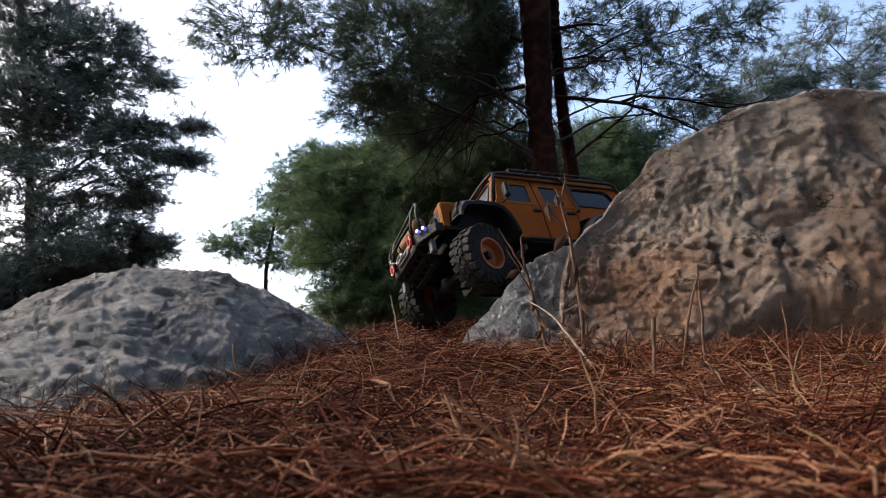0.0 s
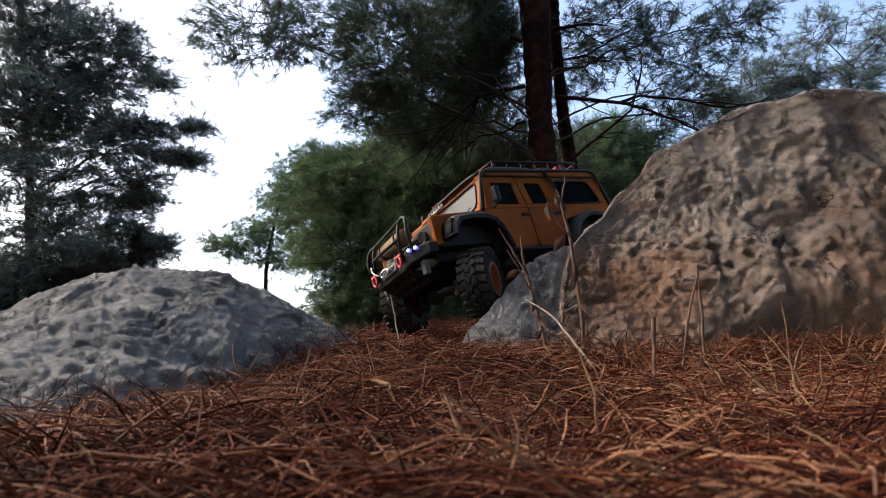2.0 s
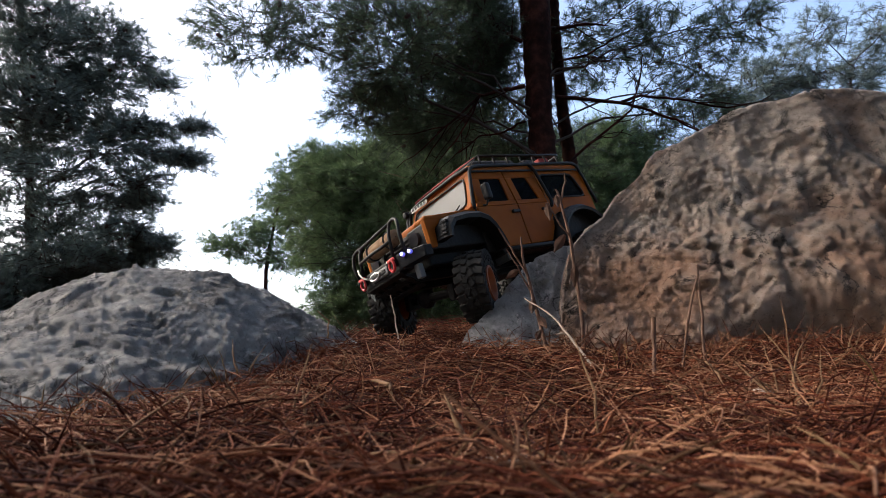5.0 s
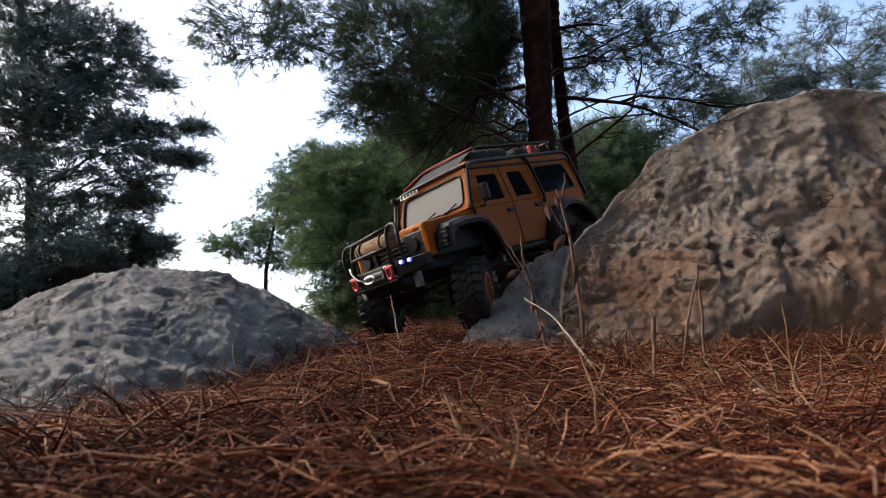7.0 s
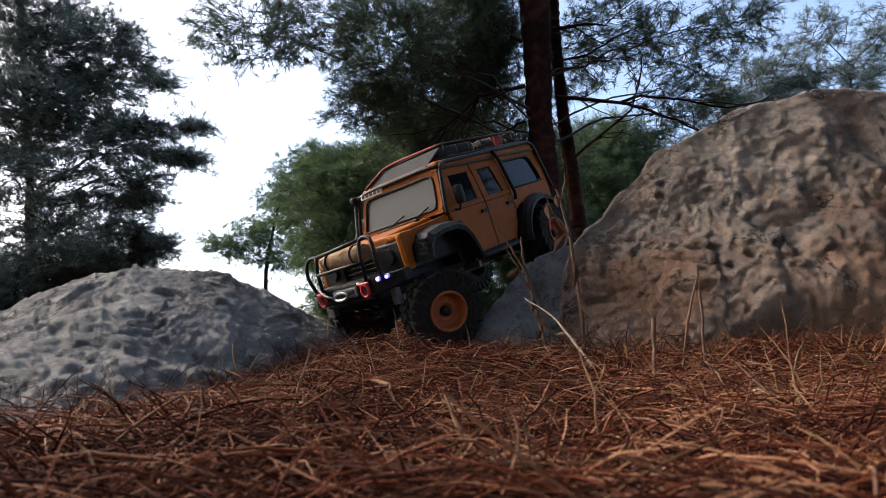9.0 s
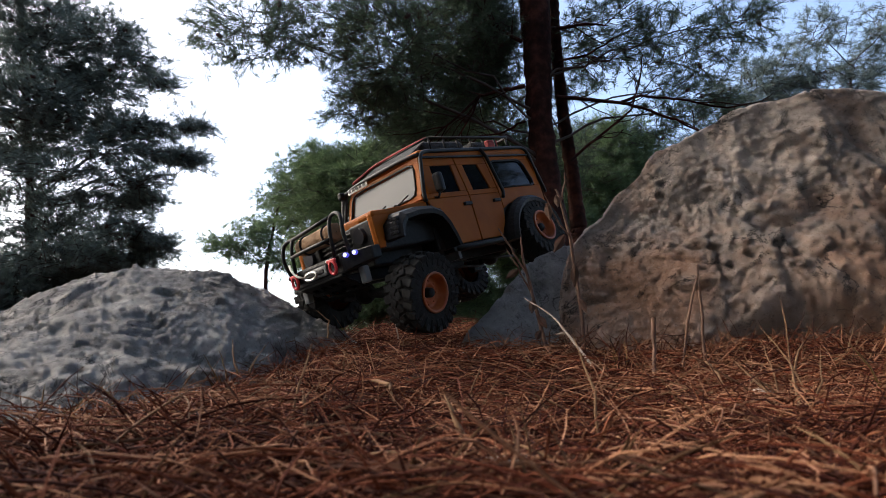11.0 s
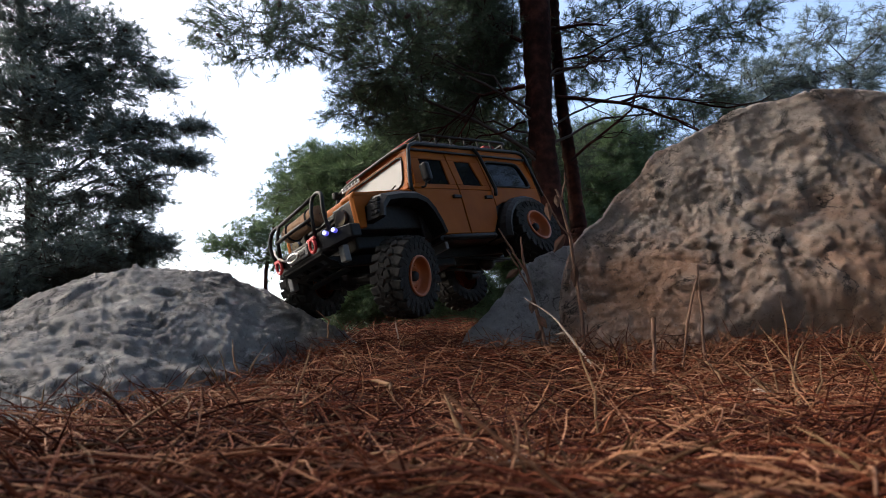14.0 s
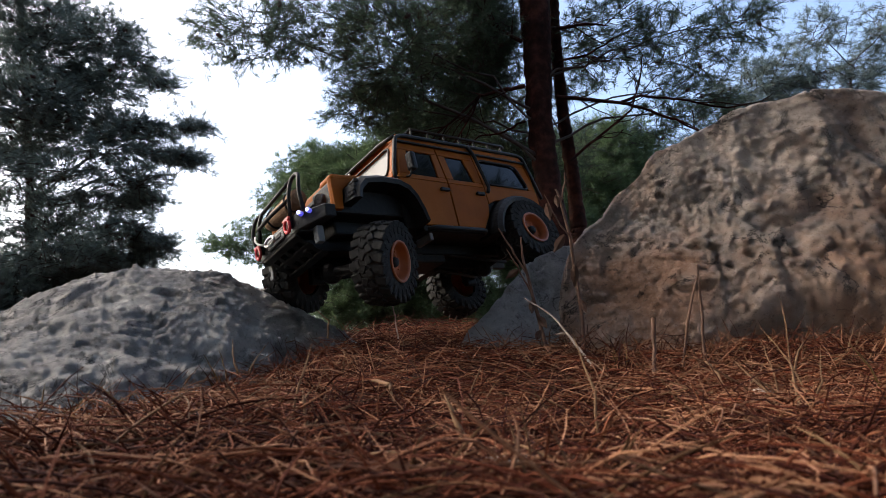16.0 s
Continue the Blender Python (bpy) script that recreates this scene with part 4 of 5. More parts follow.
    tube("wiper", BLACK, scr, [[(0.108, -0.03, 0.186), (0.1055, 0.012, 0.197)], [(0.108, 0.03, 0.186), (0.1055, 0.066, 0.197)]], 0.0012, 5)
    tube("cage_tube", SATIN, truck, [[(0.089, -0.096, 0.252), (0.091, -0.06, 0.256), (0.091, 0.06, 0.256), (0.089, 0.096, 0.252)]], 0.0032, 8)
    visor = slab("visor_plate", WHITE, truck, [(0.0945, -0.084, 0.246), (0.0945, -0.03, 0.246), (0.0925, -0.03, 0.256), (0.0925, -0.084, 0.256)], (-0.002, 0, 0), "small white plate with unreadable dark marks")
    for k in range(5):
        slab("mark", BLACK, visor, [(0.0947, -0.08 + 0.01 * k, 0.2485), (0.0947, -0.0735 + 0.01 * k, 0.2485), (0.0937, -0.0735 + 0.01 * k, 0.2535), (0.0937, -0.08 + 0.01 * k, 0.2535)], (0.0006, 0, 0), bevel=0)
    # bonnet
    bm = bmesh.new()
    box(bm, 0.103, 0.208, -0.066, 0.066, 0.16, 0.184, 0.005, 3)
    for v in bm.verts:
        if v.co.z > 0.17:
            v.co.z -= (v.co.x - 0.103) * 0.085
    part("bonnet", bm, PAINT, truck, "tan bonnet with raised centre")
    block("bonnet_vent", BLACK, truck, 0.108, 0.116, -0.05, 0.05, 0.182, 0.1855, 0.001)
    block("bonnet_latch", BLACK, truck, 0.125, 0.133, 0.052, 0.06, 0.178, 0.186, 0.0015)
    g = block("grille", BLACK, truck, 0.192, 0.209, -0.042, 0.042, 0.12, 0.164, 0.002, "black slatted grille")
    for k in range(5):
        block("grille_slat", SATIN, g, 0.2085, 0.2115, -0.04, 0.04, 0.126 + 0.0072 * k, 0.1292 + 0.0072 * k, 0.0008)
    # inside, tail, chassis
    block("cabin_tub", BLACK, truck, -0.213, 0.1, -0.093, 0.093, 0.1, 0.182, 0.003)
    block("tailgate", PAINT, truck, -0.2175, -0.213, -0.096, 0.096, 0.125, 0.248, 0.002)
    block("engine_bay", BLACK, truck, 0.1, 0.2, -0.06, 0.06, 0.1, 0.16, 0.003)
    for s in (1, -1):
        block("frame_rail", BLACK, truck, -0.22, 0.235, s * 0.026, s * 0.036, 0.084, 0.1, 0.0015)
    block("gearbox", BLACK, truck, -0.02, 0.05, -0.03, 0.03, 0.072, 0.1, 0.004)
    block("rear_bumper", BLACK, truck, -0.24, -0.222, -0.085, 0.085, 0.1, 0.12, 0.003)
    block("battery_tray", GREY, truck, 0.055, 0.062, 0.06, 0.094, 0.082, 0.094, 0.0015)
    # front bumper with wings, skid plate, shackles, winch hook
    bp = block("front_bumper", BLACK, truck, 0.228, 0.256, -0.062, 0.062, 0.1, 0.128, 0.004, "black steel winch bumper")
    for s in (1, -1):
        slab("bumper_wing", BLACK, bp, [(0.256, s * 0.06, 0.126), (0.232, s * 0.098, 0.126), (0.232, s * 0.098, 0.108), (0.256, s * 0.06, 0.102)], (-0.016, 0, 0), bevel=0.0015)
        block("wing_plate", GREY, bp, 0.228, 0.238, s * 0.066, s * 0.078, 0.08, 0.103, 0.0015, "grey bumper end plate")
        block("shackle_mount", BLACK, bp, 0.252, 0.264, s * 0.045, s * 0.051, 0.11, 0.126, 0.0015)
        bm = ring(bmesh.new(), (0.264, s * 0.048, 0.112), 0.0068, 0.0088, 0.0023, "X")
        box(bm, 0.262, 0.266, s * 0.048 - 0.0098, s * 0.048 + 0.0098, 0.119, 0.1235, 0.001, 1)
        part("shackle", bm, RED, bp, "red bow shackle")
        for k in range(2):
            y = s * (0.069 + 0.011 * k)
            x = 0.2535 - 0.007 * k
            lamp = bmesh.new()
            bmesh.ops.create_cone(lamp, cap_ends=True, segments=14, radius1=0.0036, radius2=0.0034, depth=0.008, matrix=pose(x, y, 0.1225, 0, 90, s * 32))
            lp = part("fog_lamp", lamp, LED_BLUE if s > 0 else LAMP_GLASS, bp, "lit bluish LED lamp" if s > 0 else "")
            bulb = bmesh.new()
            bmesh.ops.create_uvsphere(bulb, u_segments=10, v_segments=6, radius=0.002, matrix=Matrix.Translation((x + 0.0035, y + s * 0.002, 0.1225)))
            part("bulb", bulb, LED if s > 0 else LAMP_GLASS, lp)
    wl = block("winch_light", WHITE, bp, 0.2575, 0.261, 0.03, 0.036, 0.1215, 0.1255, 0.001)
    fair = block("fairlead", GREY, bp, 0.256, 0.2595, -0.028, 0.026, 0.1065, 0.1215, 0.003, "dark grey fairlead plate")
    block("fairlead_slot", BLACK, fair, 0.259, 0.2605, -0.022, 0.02, 0.111, 0.117, 0.001)
    bm = ring(bmesh.new(), (0.266, -0.004, 0.112), 0.0145, 0.0052, 0.0019, "X")
    part("winch_hook", bm, STEEL, bp, "silver winch hook")
    tube("winch_rope", ROPE, bp, [[(0.268, -0.02, 0.113), (0.27, -0.034, 0.12), (0.267, -0.047, 0.131), (0.262, -0.055, 0.14)]], 0.0016, 6, "pale winch rope")
    for k in range(5):
        y = -0.044 + 0.022 * k
        slab("skid_bar", SATIN, bp, [(0.252, y - 0.0045, 0.1), (0.252, y + 0.0045, 0.1), (0.215, y + 0.0045, 0.078), (0.215, y - 0.0045, 0.078)], (0, 0, -0.003))
    for x, z in ((0.252, 0.1), (0.235, 0.0905), (0.217, 0.0795)):
        slab("skid_bar", SATIN, bp, [(x + 0.004, -0.052, z + 0.001), (x + 0.004, 0.052, z + 0.001), (x - 0.005, 0.052, z - 0.004), (x - 0.005, -0.052, z - 0.004)], (0, 0, -0.0028))
    bar = tube("bull_bar", SATIN, bp, [
        [(0.25, 0.074, 0.124), (0.256, 0.078, 0.15), (0.25, 0.076, 0.181), (0.248, 0.05, 0.184), (0.256, 0.05, 0.16), (0.258, 0.05, 0.126)],
        [(0.25, -0.074, 0.124), (0.256, -0.078, 0.15), (0.25, -0.076, 0.175), (0.248, -0.05, 0.178), (0.256, -0.05, 0.16), (0.258, -0.05, 0.126)],
        [(0.249, 0.052, 0.181), (0.249, -0.052, 0.176)],
        [(0.258, 0.05, 0.15), (0.26, 0.0, 0.1505), (0.258, -0.05, 0.15)]], 0.0028, 8, "black tubular bull bar")
    part("tarp_roll", spun(bmesh.new(), [(-0.052, 0.001), (-0.052, 0.012), (-0.046, 0.0135), (-0.02, 0.013), (0.01, 0.014), (0.034, 0.0135), (0.04, 0.0125), (0.04, 0.001)], 18), CANVAS, truck, "tan rolled canvas behind the bull bar").location = (0.235, 0, 0.162)
    for y in (-0.035, 0.022):
        part("roll_strap", ring(bmesh.new(), (0, 0, 0), 0.0142, 0.0142, 0.0016, "Y"), BAG, truck).location = (0.235, y, 0.162)
    # snorkel on the far side
    tube("snorkel", BLACK, truck, [[(0.15, -0.098, 0.165), (0.118, -0.106, 0.175), (0.106, -0.106, 0.19), (0.092, -0.102, 0.24), (0.09, -0.102, 0.248)]], 0.0045, 8, "black snorkel")
    block("snorkel_head", BLACK, truck, 0.084, 0.1, -0.107, -0.097, 0.244, 0.257, 0.003)
    # roof rack and its load
    rails = [[(0.03, 0.072, 0.289), (-0.2, 0.072, 0.293), (-0.2, -0.072, 0.293), (0.03, -0.072, 0.289), (0.03, 0.072, 0.289)],
             [(0.05, 0.074, 0.266), (-0.205, 0.074, 0.27), (-0.205, -0.074, 0.27), (0.05, -0.074, 0.266), (0.05, 0.074, 0.266)]]
    rack = tube("roof_rack", SATIN, truck, rails, 0.0026, 8, "black tubular roof rack")
    for k in range(7):
        x = 0.03 - 0.036 * k
        tube("rack_slat", SATIN, rack, [[(x, -0.074, 0.267), (x, 0.074, 0.267)]], 0.0018, 6)
        for s in (1, -1):
            tube("rack_post", SATIN, rack, [[(x, s * 0.074, 0.262), (x, s * 0.072, 0.291)]], 0.0018, 6)
    slab("deflector", BAG, truck, [(0.086, -0.07, 0.258), (0.086, 0.07, 0.258), (0.034, 0.068, 0.287), (0.034, -0.068, 0.287)], (0, 0, -0.002), "black wind deflector")
    tube("red_strap", RED_DARK, truck, [[(0.088, -0.07, 0.262), (0.034, -0.066, 0.291), (0.03, -0.03, 0.293), (0.03, 0.03, 0.292), (0.026, 0.066, 0.291)]], 0.0026, 6, "dark red strap over the rack")
    bm = box(bmesh.new(), -0.09, 0.025, -0.052, 0.05, 0.269, 0.295, 0.01, 3)
    for v in bm.verts:
        v.co.z += 0.003 * noise.noise(v.co * 60) - 0.03 * (v.co.x + 0.03) ** 2
    part("cargo_bag", bm, BAG, truck, "black fabric bag on the rack")
    block("rolled_mat", BAG, truck, -0.14, -0.1, -0.06, 0.06, 0.269, 0.291, 0.009)
    block("red_can", RED_DARK, truck, -0.185, -0.155, 0.02, 0.055, 0.269, 0.295, 0.003, "small dark red can")
    return truck


def axle(truck, name):
    """A solid axle: tube with a round differential, links and damper bodies."""
    bm = bmesh.new()
    bmesh.ops.create_cone(bm, cap_ends=True, segments=10, radius1=0.0075, radius2=0.0075, depth=0.15, matrix=pose(0, 0, 0, 90))
    bmesh.ops.create_uvsphere(bm, u_segments=14, v_segments=8, radius=0.017, matrix=Matrix.Translation((0, -0.018, 0)))
    box(bm, -0.012, 0.012, -0.07, -0.056, -0.014, 0.014, 0.003)
    box(bm, -0.012, 0.012, 0.056, 0.07, -0.014, 0.014, 0.003)
    return part(name, bm, BLACK, truck, "black solid axle with differential")


TRUCK = build_truck()
FRONT_AXLE, REAR_AXLE = axle(TRUCK, "front_axle"), axle(TRUCK, "rear_axle")
WHEELS = {(end, s): build_wheel(TRUCK, s) for end in ("front", "rear") for s in (1, -1)}
for ex in (0.15, -0.15):
    for sy in (1, -1):
        tube("damper", BLACK, TRUCK, [[(ex - math.copysign(0.01, ex), sy * 0.046, 0.075), (ex - math.copysign(0.025, ex), sy * 0.04, 0.135)]], 0.0065, 10, "black coil-over damper")
        tube("link_arm", BLACK, TRUCK, [[(ex, sy * 0.04, 0.07), (math.copysign(0.03, ex), sy * 0.03, 0.085)]], 0.003, 6)


# ---------------------------------------------------------------- pine litter and dead plants
def build_litter(name, n, seed, region, lift, steep, radius, mat, label):
    rng = np.random.default_rng(seed)
    x0, x1, y0, y1 = region
    y = y0 + (y1 - y0) * rng.uniform(0, 1, n) ** 1.25
    x = rng.uniform(-1, 1, n) * np.clip(0.2 + 0.85 * y, 0.35, 1.3) * (x1 - x0) / 2 + (x0 + x1) / 2
    yaw = rng.uniform(0, 2 * math.pi, n)
    up = np.where(rng.random(n) < steep, rng.uniform(0.25, 1.0, n), rng.normal(0, 0.24, n))
    ln = rng.uniform(0.04, 0.11, n) * np.where(np.abs(up) > 0.25, 0.6, 1.0)
    z = ground_z(x, y) + rng.uniform(0, lift, n) * (0.35 + 0.65 * rng.random(n))
    d = np.column_stack([np.cos(yaw) * np.cos(up), np.sin(yaw) * np.cos(up), np.sin(up)])
    s = np.linspace(-0.5, 0.5, 5)
    p = np.column_stack([x, y, z])[:, None] + d[:, None] * (ln[:, None] * s)[..., None]
    bow = rng.normal(0, 0.07, (n, 3)) * ln[:, None]
    p += bow[:, None] * (1 - 4 * s ** 2)[None, :, None]
    p[..., 2] += (np.abs(np.sin(up)) * ln * 0.4)[:, None]
    floor = ground_z(p[..., 0], p[..., 1])
    p[..., 2] = np.maximum(p[..., 2], floor + 0.0005)
    away = np.hypot(p[..., 0], p[..., 1]).min(1) > 0.16
    r = radius * rng.uniform(0.6, 1.25, n)[:, None] * np.array([0.55, 1.0, 1.05, 0.9, 0.3])
    v, f = batch_tubes(p[away], r[away], 3)
    ob = new(name, mesh_from(name, v, f, mat, True))
    return tagged(ob, label, "pine litter", kind="stuff")


build_litter("pine_needle_litter", 46000, 41, (-1.0, 1.05, 0.1, 1.45), 0.016, 0.07, 0.00052, NEEDLE, "thick mat of fallen reddish-brown pine needles")
build_litter("straw_litter", 1500, 42, (-0.9, 1.0, 0.12, 1.2), 0.018, 0.22, 0.0007, STRAW, "scattered pale dry straw among the needles")
build_litter("wide_litter", 16000, 43, (-2.2, 2.2, -1.2, 3.4), 0.01, 0.02, 0.0008, NEEDLE, "fallen pine needles all round the boulders")
build_litter("needle_tuft", 420, 44, (0.12, 0.62, 0.6, 0.78), 0.012, 0.85, 0.0007, NEEDLE, "upright dry needles at the foot of the tall boulder")
build_litter("needle_tuft", 320, 45, (-0.36, -0.06, 0.58, 0.86), 0.012, 0.8, 0.0007, NEEDLE, "upright dry needles at the foot of the low boulder")


def stem(name, mat, paths, label, category="dead plant", sides=6):
    """A dry stem: its own bent tubes, the first point of the first path standing on the ground."""
    out = []
    for pts in paths:
        q = np.asarray(pts, float)
        k = np.linspace(0, 1, len(q))
        s = np.linspace(0, 1, 3 * len(q))
        p = np.column_stack([np.interp(s, k, q[:, c]) for c in range(4)])
        p[1:-1, :3] += np.random.default_rng(len(q)).normal(0, 0.00025, (len(p) - 2, 3))
        out.append(p)
    if mat is STALK:
        for p in out:
            p[:, 3] *= 1.3
    v, f = tubes(out, sides)
    return tagged(new(name, mesh_from(name, v, f, mat, True)), label, category)


def leaf(parent, at, way, size, curl, seed):
    """A small withered leaf, folded and curled."""
    rng = np.random.default_rng(seed)
    bm = bmesh.new()
    way, size = Vector(way).normalized(), size * 0.95
    side = way.cross(Vector((0.2, 1, 0.3))).normalized()
    up = side.cross(way)
    rows = []
    for i in range(6):
        s = i / 5
        w = size * 0.2 * math.sin(math.pi * min(0.97, s + 0.08)) + 0.0003
        c = Vector(at) + way * size * s - up * curl * size * s * s
        fold = 0.5 * w
        rows.append([bm.verts.new(c - side * w + up * fold * rng.uniform(0.6, 1.4)), bm.verts.new(c), bm.verts.new(c + side * w + up * fold * rng.uniform(0.6, 1.4))])
    for a, b in zip(rows, rows[1:]):
        for j in (0, 1):
            bm.faces.new((a[j], a[j + 1], b[j + 1], b[j]))
    bmesh.ops.solidify(bm, geom=bm.faces[:], thickness=0.0006)
    return part("withered_leaf", bm, STALK, parent)


def on_ground(p):
    return (p[0], p[1], float(ground_z(p[0], p[1])) - 0.004)


tall = stem("dead_weed", STALK, [
    [(*on_ground((0.183, 0.760, 0.073)), 0.0022), (*(0.185, 0.770, 0.132), 0.002), (*(0.181, 0.780, 0.195), 0.0018), (*(0.177, 0.780, 0.239), 0.0017), (*(0.164, 0.780, 0.300), 0.0014), (*(0.159, 0.780, 0.312), 0.001)],
    [(*(0.165, 0.780, 0.292), 0.0011), (*(0.173, 0.780, 0.325), 0.001), (*(0.172, 0.780, 0.337), 0.0006)],
    [(*(0.176, 0.780, 0.243), 0.001), (*(0.157, 0.770, 0.264), 0.0009), (*(0.141, 0.770, 0.301), 0.0005)]], "tall dead brown weed with withered leaves")
leaf(tall, (0.168, 0.775, 0.245), (-0.5, 0, -0.75), 0.034, 0.3, 1)
leaf(tall, (0.144, 0.770, 0.289), (0.15, 0, -1), 0.028, 0.2, 2)
leaf(tall, (0.180, 0.775, 0.202), (-0.1, -0.2, -1), 0.03, -0.3, 3)
leaf(tall, (0.182, 0.770, 0.155), (0.4, -0.2, -0.8), 0.024, 0.5, 4)
leaf(tall, (0.158, 0.775, 0.302), (0.1, -0.1, -1), 0.022, 0.3, 5)
low = stem("dead_weed", STALK, [
    [(*on_ground((0.139, 0.760, 0.073)), 0.0022), (*(0.129, 0.770, 0.121), 0.002), (*(0.119, 0.780, 0.175), 0.0017), (*(0.110, 0.780, 0.211), 0.0014), (*(0.108, 0.780, 0.243), 0.0008)],
    [(*(0.114, 0.780, 0.191), 0.0011), (*(0.094, 0.780, 0.227), 0.001), (*(0.077, 0.780, 0.255), 0.0006)],
    [(*(0.120, 0.780, 0.164), 0.001), (*(0.100, 0.770, 0.201), 0.0008), (*(0.086, 0.770, 0.224), 0.0005)]], "low dead brown weed beside the tall boulder")
leaf(low, (0.103, 0.775, 0.196), (-0.75, 0, -0.5), 0.024, 0.3, 6)
leaf(low, (0.120, 0.770, 0.155), (-0.1, -0.3, -1), 0.026, 0.4, 7)
leaf(low, (0.124, 0.765, 0.132), (0.5, -0.3, -0.6), 0.026, 0.4, 8)
leaf(low, (0.128, 0.760, 0.113), (-0.4, -0.3, -0.6), 0.022, 0.4, 9)
stem("bleached_twig", PALE_STICK, [[(*(0.168, 0.660, 0.065), 0.0016), (*(0.152, 0.690, 0.098), 0.0016), (*(0.134, 0.720, 0.130), 0.0013), (*(0.106, 0.750, 0.154), 0.0009)],
                                   [(*(0.147, 0.700, 0.105), 0.0016), (*(0.136, 0.700, 0.104), 0.0012)]], "bleached pale fallen twig leaning on litter", "twig")
stem("bleached_twig", PALE_STICK, [[(*(-0.063, 0.830, 0.101), 0.0012), (*(-0.070, 0.840, 0.139), 0.0011), (*(-0.077, 0.840, 0.170), 0.0008)]], "short bleached upright twig", "twig")
stem("dry_stem", STALK, [[(*on_ground((0.284, 0.640, 0.071)), 0.0014), (*(0.291, 0.650, 0.121), 0.0012), (*(0.295, 0.660, 0.181), 0.0007)]], "thin dark dry stem before the boulder", "stem")
stem("dry_stem", STALK, [[(*on_ground((0.207, 0.580, 0.043)), 0.0016), (*(0.216, 0.600, 0.082), 0.0014), (*(0.218, 0.600, 0.115), 0.002)]], "short thick broken stem", "stem")
stem("dry_stem", STALK, [[(*on_ground((0.256, 0.640, 0.071)), 0.0012), (*(0.279, 0.650, 0.134), 0.001), (*(0.296, 0.660, 0.174), 0.0005)]], "thin leaning dry stem", "stem")
BLADES = [  # foot, top, half width
    ((-0.083, 0.330, -0.002), (-0.085, 0.360, 0.049), 0.0021), ((0.086, 0.330, 0.003), (0.084, 0.380, 0.085), 0.0009), ((0.033, 0.300, 0.004), (0.001, 0.330, 0.047), 0.0027),
    ((0.239, 0.400, 0.015), (0.254, 0.430, 0.067), 0.0018), ((0.245, 0.410, 0.022), (0.228, 0.460, 0.068), 0.0011), ((0.248, 0.410, 0.025), (0.290, 0.450, 0.078), 0.0009),
    ((-0.062, 0.520, 0.053), (-0.032, 0.440, 0.026), 0.0018), ((-0.164, 0.400, 0.017), (-0.100, 0.310, 0.003), 0.0017), ((0.246, 0.550, 0.069), (0.231, 0.480, 0.041), 0.0013),
    ((-0.068, 0.330, 0.006), (-0.073, 0.370, 0.046), 0.0009), ((0.395, 0.600, 0.070), (0.438, 0.620, 0.106), 0.0011), ((-0.207, 0.400, 0.012), (-0.203, 0.470, 0.046), 0.0015),
    ((-0.208, 0.420, 0.017), (-0.221, 0.480, 0.050), 0.0011), ((-0.154, 0.780, 0.103), (-0.175, 0.800, 0.143), 0.0011), ((-0.216, 0.620, 0.059), (-0.231, 0.640, 0.095), 0.0011), ((-0.204, 0.620, 0.056), (-0.194, 0.640, 0.089), 0.0009)]
for foot, top, w in BLADES:
    rng = np.random.default_rng(int(1000 * abs(foot[0])) + 7)
    a, b = np.array(foot), np.array(top)
    mid = (a + b) / 2 + rng.normal(0, 0.004, 3)
    stem("straw_blade", STRAW, [[(*a, w), (*mid, w * 0.9), (*b, w * 0.25)]], "dry tan straw blade rising from the litter", "straw")["group"] = "straw blades"


def build_tuft(x, y, lean, blades, high, mat, label, seed):
    """A tuft of dry grass: long thin blades that fan out of one foot and droop at their tips."""
    rng = np.random.default_rng(seed)
    z = float(ground_z(x, y)) - 0.003
    yaw = lean + rng.normal(0, 0.8, blades)
    tilt = rng.uniform(0.15, 1.15, blades)
    ln = high * rng.uniform(0.5, 1.15, blades)
    s = np.linspace(0, 1, 8)
    out = np.sin(tilt)[:, None] * s + 0.22 * s ** 2
    up = np.cos(tilt)[:, None] * s - 0.2 * s ** 2 * rng.uniform(0.2, 1.4, (blades, 1))
    foot = rng.normal(0, 0.006, (blades, 2))
    p = np.stack([x + foot[:, :1] + np.cos(yaw)[:, None] * out * ln[:, None], y + foot[:, 1:] + 0.6 * np.sin(yaw)[:, None] * out * ln[:, None],
                  z + up * ln[:, None]], 2)
    p += np.cumsum(rng.normal(0, 0.0007, p.shape), 1)
    p[..., 2] = np.maximum(p[..., 2], ground_z(p[..., 0], p[..., 1]) - 0.002)
    r = 0.0007 * rng.uniform(0.6, 1.3, (blades, 1)) * np.array([1, 1.05, 1, 0.95, 0.85, 0.7, 0.5, 0.2])
    v, f = batch_tubes(p, r, 4)
    tagged(new("grass_tuft", mesh_from("grass_tuft", v, f, mat, True)), label, "dry grass", "grass tufts")


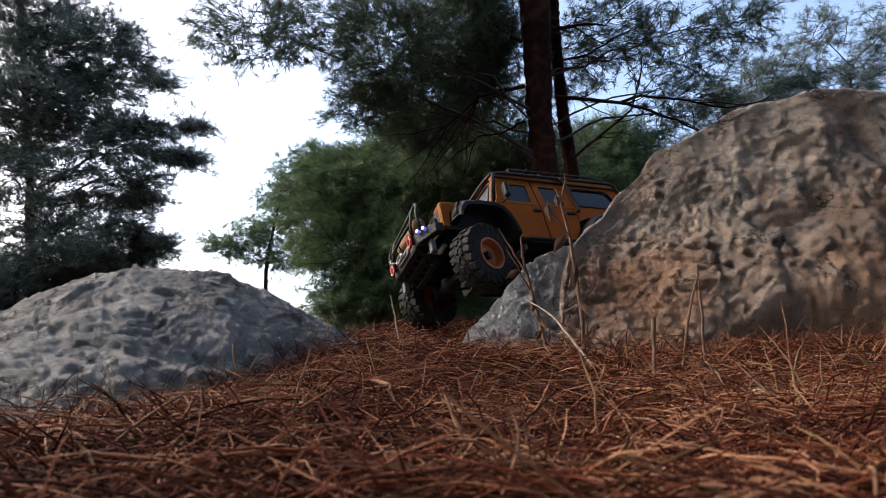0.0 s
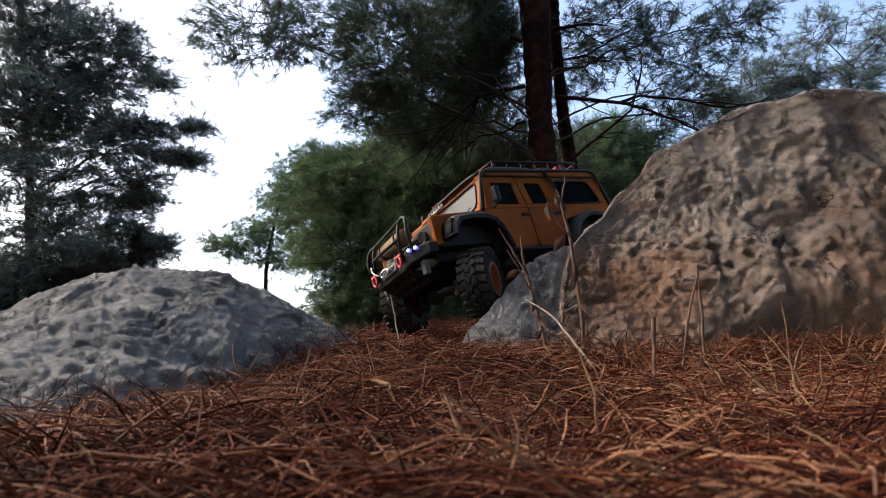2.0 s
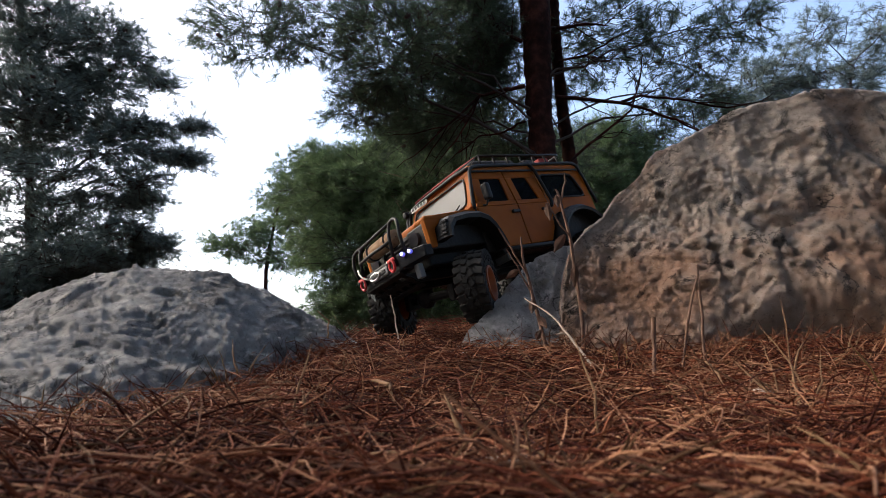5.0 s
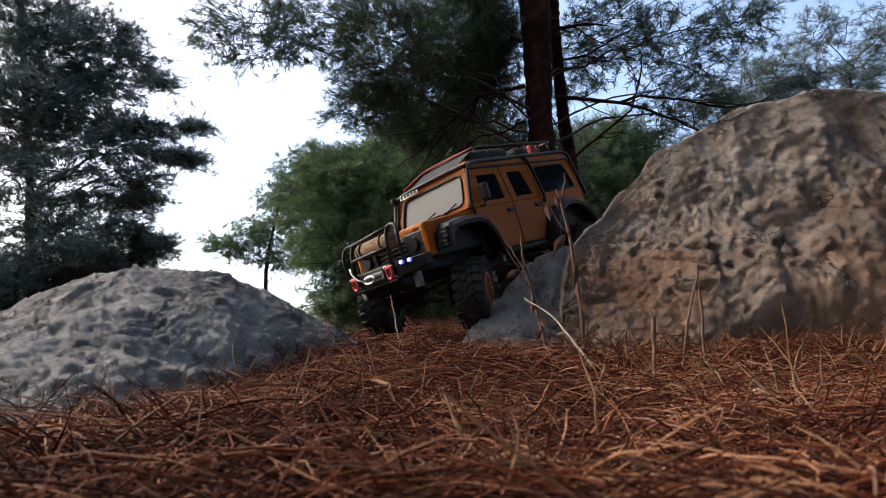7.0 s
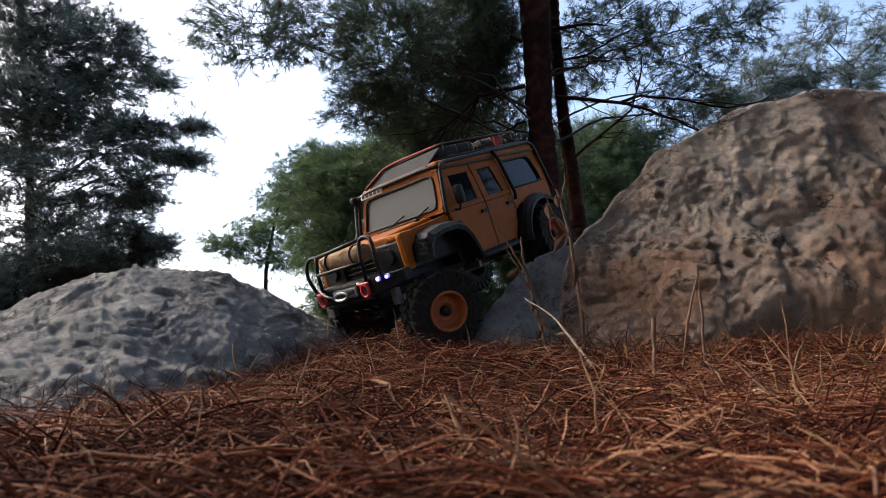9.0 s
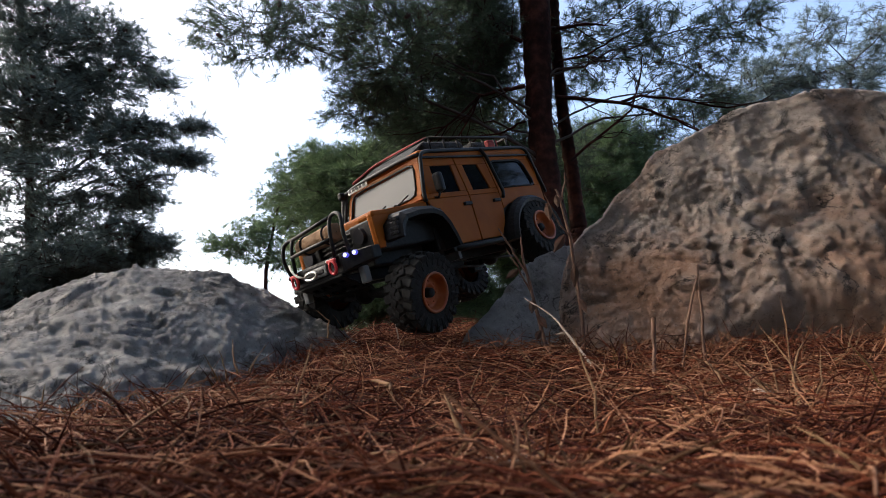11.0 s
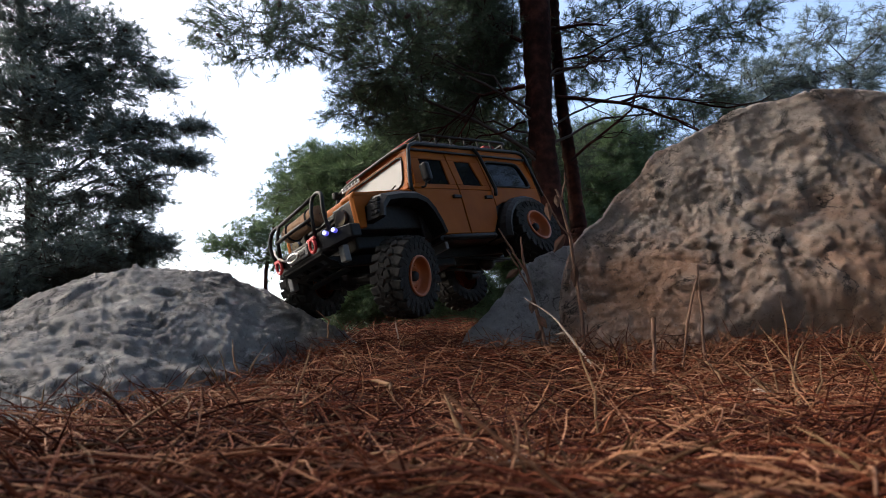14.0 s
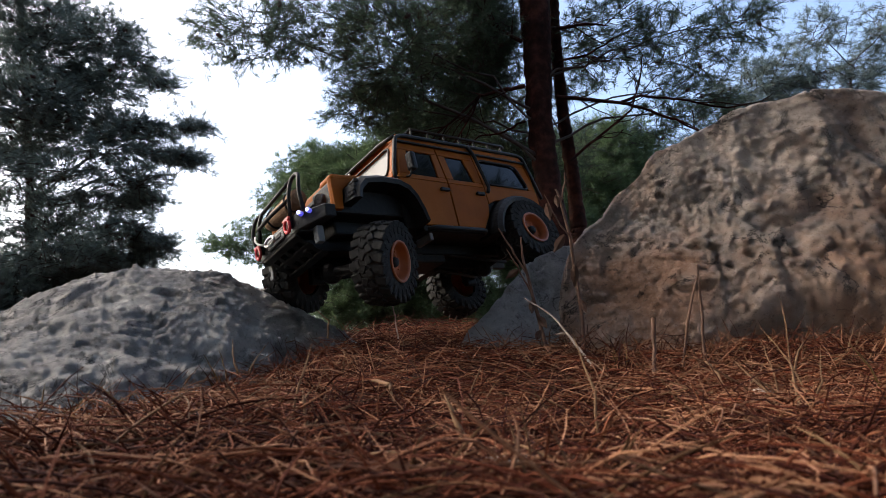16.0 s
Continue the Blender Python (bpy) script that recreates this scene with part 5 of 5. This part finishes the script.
TUFTS = [  # x, y, way it leans, blades, length
    (-0.27, 0.41, 0.5, 16, 0.06), (-0.2, 0.46, 0.3, 12, 0.055), (-0.09, 0.36, 1.6, 6, 0.09), (-0.23, 0.62, 3.6, 12, 0.06), (-0.1, 0.64, 2.4, 10, 0.06),
    (0.26, 0.45, 2.3, 12, 0.1), (0.35, 0.44, 2.6, 8, 0.08), (0.42, 0.6, 1.0, 10, 0.07), (0.1, 0.62, 1.2, 9, 0.05), (0.2, 0.66, 2.0, 12, 0.055), (0.3, 0.68, 1.2, 12, 0.05),
    (0.02, 0.5, 0.4, 8, 0.06), (-0.05, 0.8, 2.6, 10, 0.05), (-0.14, 0.74, 1.9, 10, 0.055), (0.13, 0.4, 2.7, 7, 0.07), (-0.33, 0.5, 0.1, 10, 0.04), (0.16, 0.72, 1.9, 8, 0.05), (0.45, 0.5, 2.2, 9, 0.08)]
for k, (x, y, lean, blades, high) in enumerate(TUFTS):
    build_tuft(x, y, lean, blades, high, STRAW if k % 3 else GRASS, "tuft of long dry tan grass in pine litter" if k % 3 else "tuft of yellowish dry grass in pine litter", 60 + k)


def chip(name, at, size, mat, label, seed):
    bm = bmesh.new()
    bmesh.ops.create_icosphere(bm, subdivisions=3, radius=1)
    for v in bm.verts:
        v.co = Vector((v.co.x * size[0], v.co.y * size[1], v.co.z * size[2])) * (1 + 0.3 * noise.noise(v.co * 1.7 + Vector((seed, 0, 0))))
    for f in bm.faces:
        f.smooth = True
    ob = part(name, bm, mat, None, label)
    ob.location = (at[0], at[1], float(ground_z(at[0], at[1])) + size[2] * 0.5 + 0.007)
    tagged(ob, label, "debris")


chip("stone_chip", (0.035, 0.290, 0.003), (0.022, 0.014, 0.006), PALE_STICK, "pale flat stone chip in the litter", 1)
chip("bark_flake", (0.087, 0.290, 0.003), (0.035, 0.014, 0.005), STALK, "dark reddish flake of pine bark", 5)
chip("stone_chip", (0.269, 0.500, 0.035), (0.01, 0.008, 0.006), PALE_STICK, "small pale stone chip in the litter", 9)


# ---------------------------------------------------------------- movement
TRUCK_ROWS = [
    (0, 0.1857, 1.0930, 0.1673, 21.8, 2.3, -155.9),
    (0.5, 0.1786, 1.0950, 0.1663, 20.7, 2.9, -153.7),
    (1, 0.1630, 1.0855, 0.1634, 17.1, 7.5, -149.1),
    (1.5, 0.1632, 1.0882, 0.1645, 16.6, 7.8, -149.3),
    (2, 0.1539, 1.0846, 0.1598, 12.3, 9.8, -147.5),
    (2.5, 0.1555, 1.0762, 0.1595, 15.2, 9.7, -147.5),
    (3, 0.1513, 1.0732, 0.1585, 15.1, 9.7, -147.0),
    (3.5, 0.1437, 1.0716, 0.1601, 13.4, 11.1, -145.2),
    (4, 0.1448, 1.0702, 0.1600, 13.7, 11.1, -145.4),
    (6.5, 0.1092, 1.0631, 0.1706, 5.7, 17.3, -137.9),
    (7, 0.1099, 1.0693, 0.1729, 4.9, 17.5, -138.5),
    (7.5, 0.0929, 1.0441, 0.1733, 6.5, 19.1, -133.8),
    (8, 0.0880, 1.0407, 0.1714, 7.4, 20.6, -130.2),
    (8.5, 0.0773, 1.0348, 0.1692, 7.5, 21.6, -130.2),
    (9, 0.0539, 1.0256, 0.1634, 4.3, 22.7, -131.2),
    (11.5, 0.0250, 0.9905, 0.1594, 7.9, 15.3, -134.2),
    (12.5, 0.0244, 0.9858, 0.1586, 9.1, 14.6, -134.5),
    (13, 0.0236, 0.9812, 0.1570, 9.5, 14.2, -134.7),
    (13.5, 0.0152, 0.9797, 0.1599, 10.2, 12.4, -136.0),
    (14, 0.0097, 0.9719, 0.1594, 10.5, 11.2, -136.1),
    (14.5, 0.0051, 0.9565, 0.1572, 11.9, 10.2, -135.9),
    (15, 0.0073, 0.9573, 0.1580, 12.7, 9.8, -137.4),
    (15.5, -0.0022, 0.9468, 0.1596, 13.8, 7.6, -139.2),
    (16, -0.0102, 0.9340, 0.1572, 13.1, 6.4, -139.4),
]
STEER = [(0, 18), (0.5, 20), (1.0, 34), (1.5, 36), (4.0, 36), (7.0, 34), (7.5, 30), (8.0, -20), (8.5, -25), (9.2, -25), (11.3, 11), (13.0, 12), (14.5, 20), (16.0, 27)]
# how far each wheel is pushed up on its springs: seconds, front left, front right, rear left, rear right
SPRUNG = [(0, -0.004, 0.02, 0.0, 0.0), (3.5, -0.012, 0.02, 0.0, 0.0), (7.0, -0.011, 0.015, 0.0, 0.0), (8.0, -0.002, 0.013, 0.01, 0.005), (9.2, -0.009, 0.012, 0.03, 0.01),
          (11.3, -0.012, 0.035, 0.046, 0.012), (14.0, -0.014, 0.04, 0.045, 0.012), (16.0, -0.016, 0.034, 0.04, 0.012)]


def motions():
    rows = [(r[0], pose(*r[1:])) for r in TRUCK_ROWS]
    walk(TRUCK, rows)
    times, rolled, s = [], [], 0.0
    for k, (t, m) in enumerate(rows):
        if k:
            step = m.translation - rows[k - 1][1].translation
            s += step.dot(m.to_3x3().col[0])
        times.append(t)
        rolled.append(s)
    table = np.array(SPRUNG)
    st = np.array(STEER)
    beats = [0.5 * k for k in range(33)]
    for end, x, col in (("front", 0.169, 1), ("rear", -0.152, 3)):
        ax = FRONT_AXLE if end == "front" else REAR_AXLE
        ax_rows, wheel_rows = [], {1: [], -1: []}
        for t in beats:
            zl, zr = (0.058 + np.interp(t, table[:, 0], table[:, col + i]) for i in (0, 1))
            lean = math.degrees(math.atan2(zl - zr, 0.2))
            base = pose(x, 0, (zl + zr) / 2, lean, 0, 0)
            ax_rows.append((t, base))
            turn = np.interp(t, st[:, 0], st[:, 1]) if end == "front" else 0.0
            spin = math.degrees(np.interp(t, times, rolled) / 0.058)
            for side in (1, -1):
                wheel_rows[side].append((t, base @ pose(0, side * 0.068, 0, 0, 0, turn) @ pose(0, side * 0.034, 0) @ pose(0, 0, 0, 0, spin, 0)))
        walk(ax, ax_rows)
        for side in (1, -1):
            walk(WHEELS[(end, side)], wheel_rows[side])



motions()
